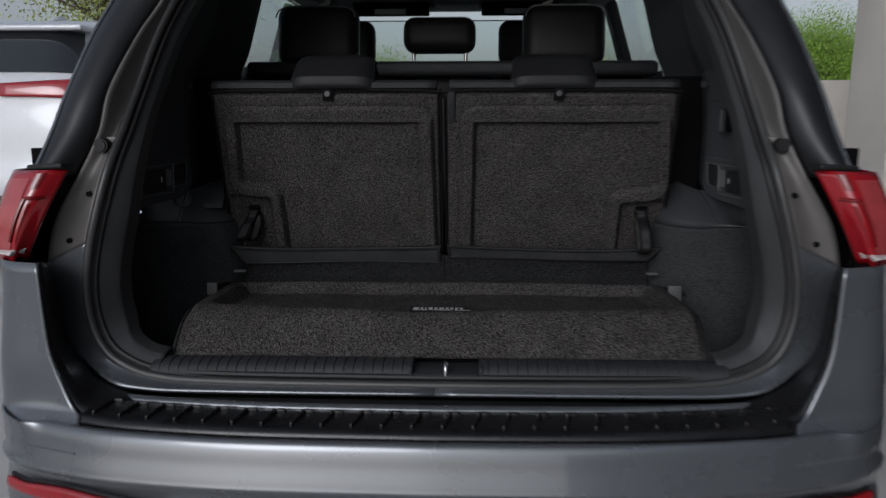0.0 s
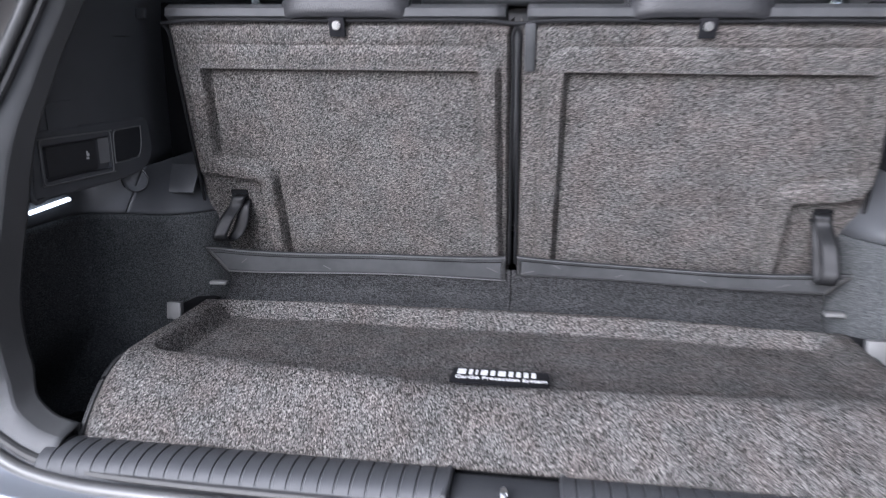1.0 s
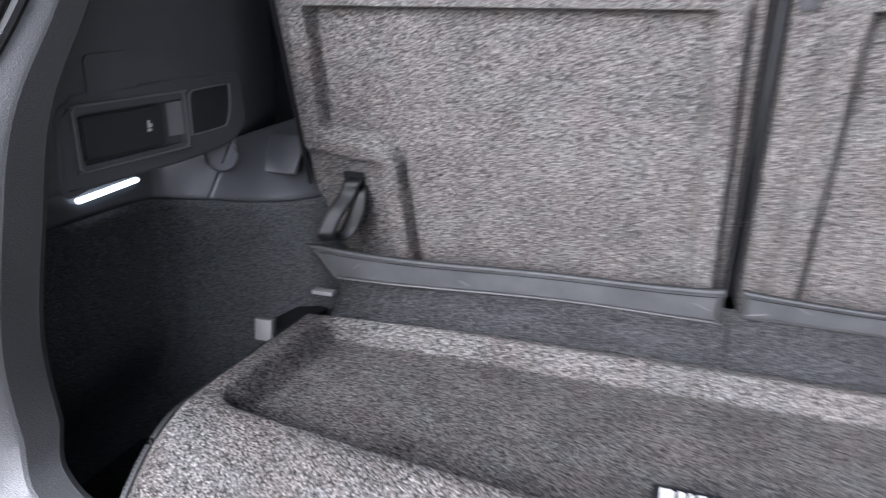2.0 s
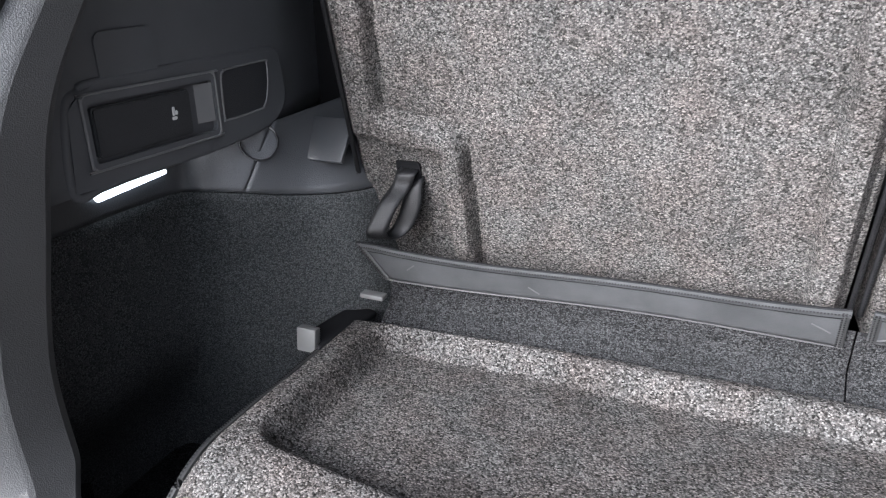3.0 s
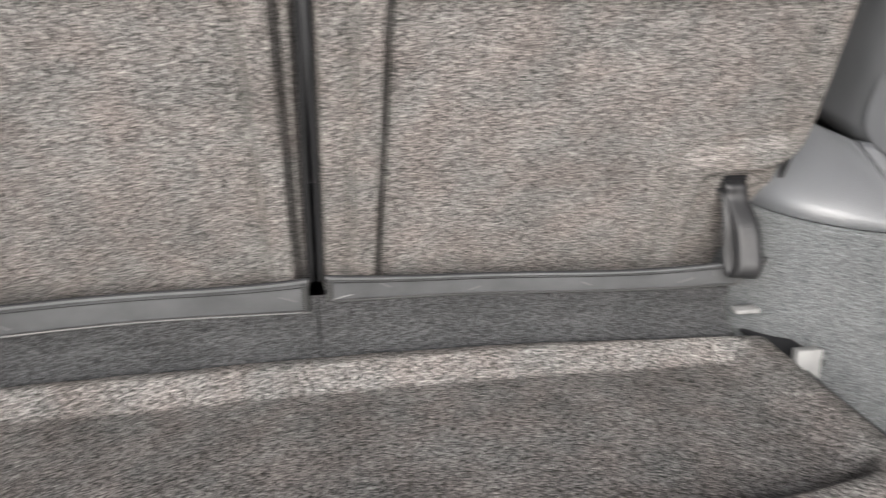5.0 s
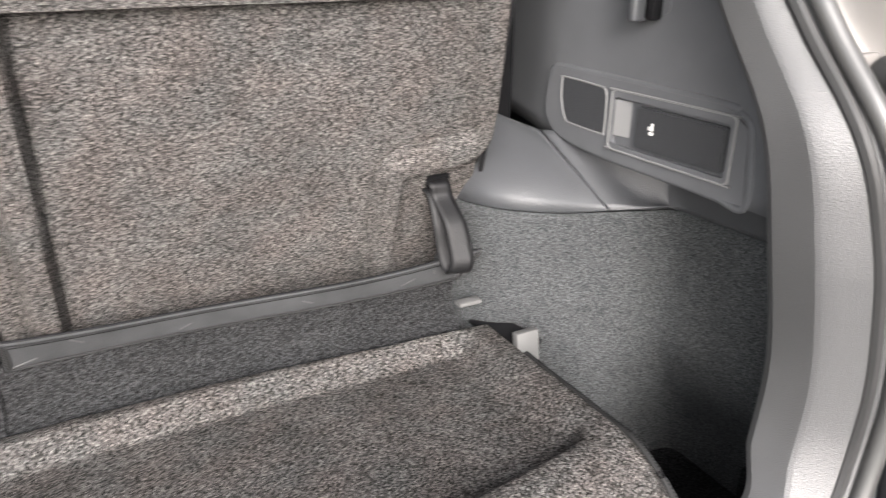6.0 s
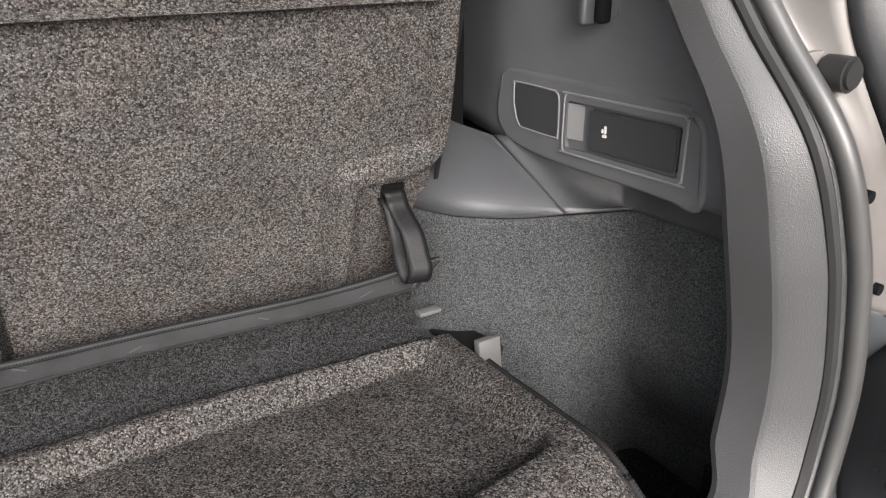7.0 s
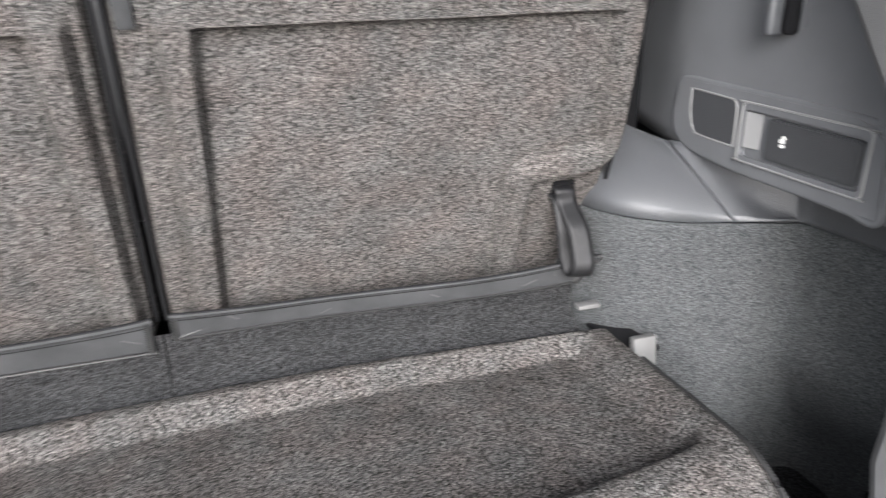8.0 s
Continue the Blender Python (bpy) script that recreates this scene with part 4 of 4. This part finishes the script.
def mat_place(a, b):
    v = b
    y = 1.657 + 0.401 * v
    u = 2 * a - 1
    half = 0.524 - 0.010 * (1 - v)
    x = half * u
    if y > 1.98:
        y = 1.98 + (y - 1.98) * (1 - 0.5 * u * u)
    rim = 0.766 - 0.064 * (y - 1.756)
    # tray
    dx = (0.486 - abs(x)) * 0.62
    front = 1.729 + 0.042 * (x / 0.468) ** 2
    dy = min((y - front) * 0.7, (2.030 - 0.012 * u * u - y) * 0.85)
    r = 0.022
    if dx < r and dy < r:
        d = r - math.hypot(r - dx, r - dy)
    else:
        d = min(dx, dy)
    rim -= 0.004 * math.exp(-(x / 0.10) ** 4) * math.exp(-((y - 1.735) / 0.03) ** 2)
    deep = 0.026 - 0.0065 * math.exp(-((y - 1.765) / 0.05) ** 2) * math.exp(-(x / 0.16) ** 4)
    z = rim - deep * smooth((d + 0.001) / 0.020)
    # front slope
    f = max(0.0, (front - 0.006 - y) / (front - 0.006 - 1.657))
    z -= 0.081 * (f ** 1.6 * 0.72 + 0.28 * f * f * f)
    # sides and back roll over
    e = (0.524 - 0.010 * (1 - v)) - abs(x)
    z -= 0.016 * (1 - smooth(e / 0.016))
    z -= 0.010 * (1 - smooth((1 - v) * 0.396 / 0.016))
    z += 0.0022 * noise.noise(Vector((x * 7, y * 7, 0.3))) + 0.0012 * noise.noise(Vector((x * 22, y * 22, 1.3)))
    return Vector((x, y, z))


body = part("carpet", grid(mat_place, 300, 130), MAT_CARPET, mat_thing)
thick(body, 0.010, -1)
for e0 in (0.0, 1.0):
    rim_edge = part("bound_edge", tube(spline([mat_place(e0, k / 30) + Vector(((-1 if e0 == 0 else 1) * 0.003, 0, -0.002)) for k in range(31)]), 0, 30, 60, 0.0048, 6), RUBBER, mat_thing, "black bound edge")
    side_x = -1 if e0 == 0 else 1
    part("edge_stitching", stitches(lambda f: mat_place(e0, 0.05 + 0.95 * f) + Vector((side_x * 0.004, -0.001, 0.0028)), 120, 0.5, 0.0009), THREAD, rim_edge)
lab = part("sewn_label", plate(rounded(-0.063, 0, 0.063, 0.044, 0.002, 2), 0.0015, lambda u, v, w: Vector((0.002 + u, 1.750 + 1.32 * v, 0.7550 - 0.15 * v + w)), 0.0006), LABEL, mat_thing, "black woven label with white bars")


def on_label(u, v, w):
    return Vector((0.002 + u, 1.750 + 1.32 * v, 0.7565 - 0.15 * v + w))


u = -0.056
for wdt in (0.014, 0.008, 0.006, 0.012, 0.009, 0.013, 0.009, 0.009, 0.009, 0.009):
    part("print_bar", plate(rounded(u, 0.0245, u + wdt - 0.003, 0.0385, 0.001, 2), 0.0006, on_label, 0.0), WHITE_PRINT, lab)
    u += wdt + 0.0008
words = bpy.data.curves.new("lettering", "FONT")
words.body, words.size, words.extrude, words.offset = "CarGo Protection System", 0.0112, 0.0002, 0.00022
words.materials.append(WHITE_PRINT)
line = new("lettering", words)
line.parent = lab
line.matrix_world = Matrix.Translation(on_label(-0.057, 0.010, 0.0012)) @ pose(0, 0, 0, -6, 0, 0) @ Matrix.Diagonal((1, 1.3, 1, 1))

# ---- cabin ----
for sx in (-1, 1):
    part("inner_side", box((sx * 0.745, 3.30, 0.93), (0.05, 2.25, 0.66), 0.004), WALL, suv)
    part("sill_rail", box((sx * 0.745, 3.3, 1.27), (0.055, 2.1, 0.03), 0.008), WALL, suv)
    part("roof_rail", box((sx * 0.62 - 0.02, 3.2, 1.625), (0.12, 2.4, 0.08), 0.02), WALL, suv)
    part("rear_pillar", box((sx * 0.645 - 0.02, 2.50, 1.41), (0.03, 0.10, 0.40), 0.01, 2, pose(0, 0, 0, -14, sx * -16, 0)), WALL, suv)
    part("middle_pillar", box((sx * 0.70 - 0.03, 3.42, 1.41), (0.04, 0.10, 0.34), 0.01, 2, pose(0, 0, 0, -6, sx * -16, 0)), WALL, suv)
    pane = part("side_window", box((sx * 0.705, 3.4, 1.41), (0.006, 2.0, 0.36), 0.0, 1, pose(0, 0, 0, 0, sx * -16, 0)), GLASS, suv)
    pane.visible_shadow = False
    def flank(a, b):
        top = 1.255 - 0.155 * smooth((a - 0.56) / 0.08) - 0.20 * smooth((a - 0.62) / 0.38) ** 1.5
        return Vector((sx * (0.805 + 0.03 * math.sin(math.pi * min(1, b * 1.1)) - 0.045 * b ** 3 - 0.16 * a ** 9), 2.05 + 3.9 * a, 0.33 + (top - 0.33) * b))
    thick(part("body_side", grid(flank, 70, 14), PAINT, suv), 0.01, -1)
part("headliner", box((0, 3.05, 1.675), (1.24, 2.3, 0.03), 0.01), GREY_CLOTH, suv)
part("roof", box((0, 3.0, 1.715), (1.30, 2.3, 0.03), 0.012), PAINT, suv)
for sx in (-1, 1):
    for y in (2.35, 5.10):
        wheel = part("wheel", cyl((sx * 0.74, y, 0.345), 0.345, 0.21, "X", 40, 0.03), RUBBER, suv)
        part("rim", cyl((sx * 0.83, y, 0.345), 0.23, 0.04, "X", 30, 0.01), STEEL, wheel)
part("cabin_floor", box((0, 3.4, 0.50), (1.46, 2.4, 0.04), 0.004), DARK, suv)
thick(part("hood", grid(lambda a, b: Vector(((2 * a - 1) * (0.775 - 0.15 * b ** 7), 4.40 + 1.53 * b, 1.135 - 0.035 * abs(2 * a - 1) ** 3 - 0.20 * b ** 1.7 - 0.05 * b ** 10)), 24, 24), PAINT, suv), 0.01, -1)
thick(part("front_bumper", grid(lambda a, b: Vector(((2 * a - 1) * 0.70, 6.06 - 0.16 * abs(2 * a - 1) ** 3 - 0.10 * (1 - b) ** 2 - 0.08 * b ** 6, 0.28 + 0.60 * b)), 24, 16), PAINT, suv), 0.01, -1)
ws = part("windscreen", box((0, 4.20, 1.36), (1.30, 0.008, 0.62), 0.0, 1, pose(0, 0, 0, 48, 0, 0)), GLASS, suv)
ws.visible_shadow = False
part("dashboard", box((0, 4.25, 1.03), (1.42, 0.5, 0.22), 0.05, 4), PLASTIC, suv)
part("windscreen_header", box((0, 3.86, 1.635), (1.2, 0.20, 0.06), 0.02, 3), GREY_CLOTH, suv)
for x in (-0.30, 0.28):
    vis = part("sun_visor", box((x, 3.78, 1.598), (0.34, 0.14, 0.018), 0.008, 3, pose(0, 0, 0, -14, 0, 0)), DARK, suv)
    part("visor_label", box((x, 3.712, 1.580), (0.14, 0.003, 0.022), 0.001), WHITE_PRINT, vis)
part("roof_console", box((0.0, 3.66, 1.610), (0.20, 0.26, 0.05), 0.02, 3), GREY_CLOTH, suv)


def pad_block(c, s, r, lean=0.0, seg=4):
    return box(c, s, r, seg, pose(0, 0, 0, lean, 0, 0))


second = thing("second_row_seat", "black leatherette second-row bench with three headrests", "car seat")
for x, w in ((-0.46, 0.46), (-0.04, 0.36), (0.38, 0.46)):
    part("backrest", pad_block((x, 2.68, 1.02), (w - 0.008, 0.13, 0.55), 0.04, -14), LEATHER, second)
    part("seat_cushion", pad_block((x, 2.95, 0.78), (w - 0.008, 0.5, 0.14), 0.04), LEATHER, second)
for head_x in (-0.409, 0.346):
    hd = part("headrest", pad_block((head_x, 2.66, 1.375), (0.250, 0.10, 0.190), 0.042, -8, 5), LEATHER, second)
    part("piping", tube(lambda s: Vector((head_x + 0.122 * math.copysign(abs(math.cos(s)) ** 0.35, math.cos(s)), 2.605 + 0.02 * math.sin(s), 1.375 + 0.088 * math.copysign(abs(math.sin(s)) ** 0.35, math.sin(s)))), 0.25, math.pi - 0.25, 60, 0.0022, 6), PIPING, hd)
    part("post", cyl((head_x, 2.68, 1.29), 0.007, 0.10), STEEL, hd)
    hook_x0 = head_x + (0.005 if head_x < 0 else -0.047)
    hook = part("coat_hook", tube(spline([(hook_x0 - 0.02, 2.72, 1.52), (hook_x0, 2.72, 1.505), (hook_x0 + 0.015, 2.72, 1.488), (hook_x0 - 0.012, 2.72, 1.476)]), 0, 3, 20, 0.006, 8), HOOK, second)
mid = part("headrest", pad_block((-0.036, 2.70, 1.382), (0.226, 0.095, 0.108), 0.036, -8, 5), LEATHER, second)
for x in (-0.118, 0.046):
    part("post", cyl((x, 2.70, 1.315), 0.006, 0.09), STEEL, mid, "chrome headrest post")
part("shelf_top", pad_block((0, 2.66, 1.278), (1.26, 0.10, 0.045), 0.015), PLASTIC, second)
for sx in (-1, 1):
    front = thing("front_seat", "black leatherette front seat", "car seat", "front seats")
    part("backrest", pad_block((sx * 0.40, 3.62, 1.02), (0.48, 0.14, 0.62), 0.05, -12), LEATHER, front)
    part("headrest", pad_block((sx * 0.407 - 0.089, 3.66, 1.435), (0.27, 0.11, 0.20), 0.05, -6, 5), LEATHER, front)
    part("seat_cushion", pad_block((sx * 0.40, 3.9, 0.72), (0.48, 0.5, 0.16), 0.05), LEATHER, front)

# ---- surroundings ----
ground = tagged(part("ground", box((0, 30, -0.05), (400, 400, 0.1), 0.0), CONCRETE), "grey concrete forecourt", "ground", kind="structure")
lawn = tagged(part("lawn", box((0, 65, 0.02), (300, 100, 0.06), 0.0), GRASS), "mown grass beyond the forecourt", "grass", kind="structure")
column = tagged(part("column", box((3.35, 6.0, 1.9), (0.62, 0.62, 3.8), 0.02), RENDER_WALL), "cream rendered canopy column", "column", kind="structure")
tagged(part("wall_east", box((4.5, 7.6, 0.70), (5.0, 0.25, 1.40), 0.02), RENDER_WALL), "low cream rendered wall", "wall", kind="structure")
canopy = tagged(part("canopy_roof", box((3.9, 5.2, 3.95), (6.4, 3.4, 0.30), 0.03), RENDER_WALL), "canopy roof over the bay", "canopy", kind="structure")
# Added out of view: blocks sky and darkens reflections on the right.
tagged(part("wall_light_blocker", box((1.95, -2.4, 1.5), (0.25, 11.2, 3.0), 0.02), BLOCKER_WALL), "unseen dark wall added to block light from the right", "wall", kind="structure")
soffit = tagged(part("canopy_beam", box((3.35, 5.4, 3.72), (0.5, 2.2, 0.16), 0.02), SOFFIT), "brown beam under the canopy", "beam", kind="structure")

white = thing("white_suv", "white parked suv with red tail lamps", "car")
white.scale = (1, 1, 1.06)
WX, WY = -3.20, 5.10
prof_w = spline([(0, 0.10, 0.30), (0, -0.04, 0.42), (0, -0.06, 0.62), (0, -0.02, 0.78), (0, 0.0, 0.95), (0, 0.03, 1.10), (0, 0.06, 1.24), (0, 0.20, 1.42), (0, 0.33, 1.58), (0, 0.42, 1.635), (0, 0.9, 1.70), (0, 2.2, 1.68), (0, 2.9, 1.55)])


def wbody(a, b):
    p = prof_w(12 * b)
    u = 2 * a - 1
    half = 0.92 - 0.26 * smooth((p.z - 1.05) / 0.6)
    return Vector((WX + half * math.copysign(abs(u) ** 0.8, u), WY + p.y + 0.30 * abs(u) ** 5 * (1 if b < 0.8 else 0.2), p.z - 0.03 * abs(u) ** 4))


wb = part("body", grid(wbody, 40, 60), WHITE_PAINT, white)
thick(wb, 0.01, -1)
part("rear_window", grid(lambda a, b: wbody(0.10 + 0.80 * a, 0.535 + 0.135 * b) + Vector((0, -0.012, 0.004)), 20, 8), TINT_GLASS, white)
part("spoiler", box((WX, WY + 0.36, 1.60), (1.24, 0.22, 0.035), 0.015, 3), WHITE_PAINT, white)
part("antenna_fin", plate([(0, 0), (0.20, 0), (0.20, 0.03), (0.06, 0.075), (0.03, 0.075)], 0.03, lambda u, v, w: Vector((WX - 0.015 + w, WY + 1.0 - u + 0.2, 1.69 + v)), 0.008), WHITE_PAINT, white)
for sx in (-1, 1):
    tl = part("tail_lamp", grid(lambda a, b: wbody(0.5 + sx * (0.05 + 0.43 * a), 0.455 - 0.008 * a + (0.075 - 0.03 * (1 - a)) * b) + Vector((0, -0.014, 0.0)), 16, 5), RED, white, "long red tail lamp")
    thick(tl, 0.01, -1)
    part("side", box((WX + sx * 0.90, WY + 2.1, 0.72), (0.05, 3.3, 0.80), 0.03, 3), WHITE_PAINT, white)
    wh = part("wheel", cyl((WX + sx * 0.80, WY + 0.95, 0.34), 0.34, 0.22, "X", 32, 0.03), RUBBER, white)
    part("rim", cyl((WX + sx * 0.90, WY + 0.95, 0.34), 0.22, 0.05, "X", 24, 0.01), STEEL, wh)
part("lower_bumper", box((WX, WY - 0.03, 0.42), (1.70, 0.20, 0.26), 0.05, 3), PLASTIC, white)


def tree(x, y, h, spread, leaves, material, label, seed, trunk_h=0.35):
    rng = random.Random(seed)
    t = thing("tree", label, "tree", "trees beyond the forecourt")
    t.location = (x, y, 0)
    bm = bmesh.new()
    tips = []

    def limb(p, d, r, length, depth):
        q = p + d * length
        seg = 7
        u = d.orthogonal().normalized()
        w = d.cross(u)
        a = [bm.verts.new(p + r * (math.cos(k * math.tau / seg) * u + math.sin(k * math.tau / seg) * w)) for k in range(seg)]
        b = [bm.verts.new(q + 0.6 * r * (math.cos(k * math.tau / seg) * u + math.sin(k * math.tau / seg) * w)) for k in range(seg)]
        for k in range(seg):
            bm.faces.new((a[k], a[(k + 1) % seg], b[(k + 1) % seg], b[k]))
        if depth == 0:
            tips.append(q)
            return
        for _ in range(4 if depth > 1 else 3):
            nd = (d + Vector((rng.uniform(-1, 1), rng.uniform(-1, 1), rng.uniform(-0.3, 0.9))) * 0.85).normalized()
            tips.append(p.lerp(q, rng.uniform(0.5, 1)))
            limb(p.lerp(q, rng.uniform(0.7, 1)), nd, r * 0.55, length * rng.uniform(0.55, 0.8), depth - 1)
    limb(Vector((0, 0, 0)), Vector((0, 0, 1)), 0.035 * h, h * trunk_h, 3)
    part("trunk", bm, BARK, t)
    verts, faces = [], []
    for i in range(leaves):
        c = rng.choice(tips) + Vector((rng.gauss(0, spread), rng.gauss(0, spread), rng.gauss(0, spread * 0.8)))
        s = rng.uniform(0.013, 0.034) * h / 5
        n = Vector((rng.uniform(-1, 1), rng.uniform(-1, 1), rng.uniform(-0.2, 1))).normalized()
        u = n.orthogonal().normalized() * s
        w = n.cross(u).normalized() * s * 0.6
        k = len(verts)
        verts += [c - u, c - w, c + u, c + w]
        faces.append((k, k + 1, k + 2, k + 3))
    me = bpy.data.meshes.new("crown")
    me.from_pydata(verts, [], faces)
    me.materials.append(material)
    crown = new("crown", me)
    crown.parent = t
    tagged(crown, kind="stuff")


tree(-5.2, 13.0, 5.2, 0.45, 34000, LEAF_FAR, "young tree with thin yellow-green leaves", 3)
tree(9.2, 20.0, 4.6, 0.50, 60000, LEAF, "bright green leafy tree behind the wall", 5, 0.28)
for k in range(8):
    tree(-9 + 2.6 * k + (k % 3) * 0.4, 26 + (k % 2) * 3, 3.6 + (k % 3) * 0.9, 0.55, 22000, LEAF_FAR if k % 2 else LEAF, "leafy yellow-green shrub beyond the forecourt", 20 + k, 0.2)
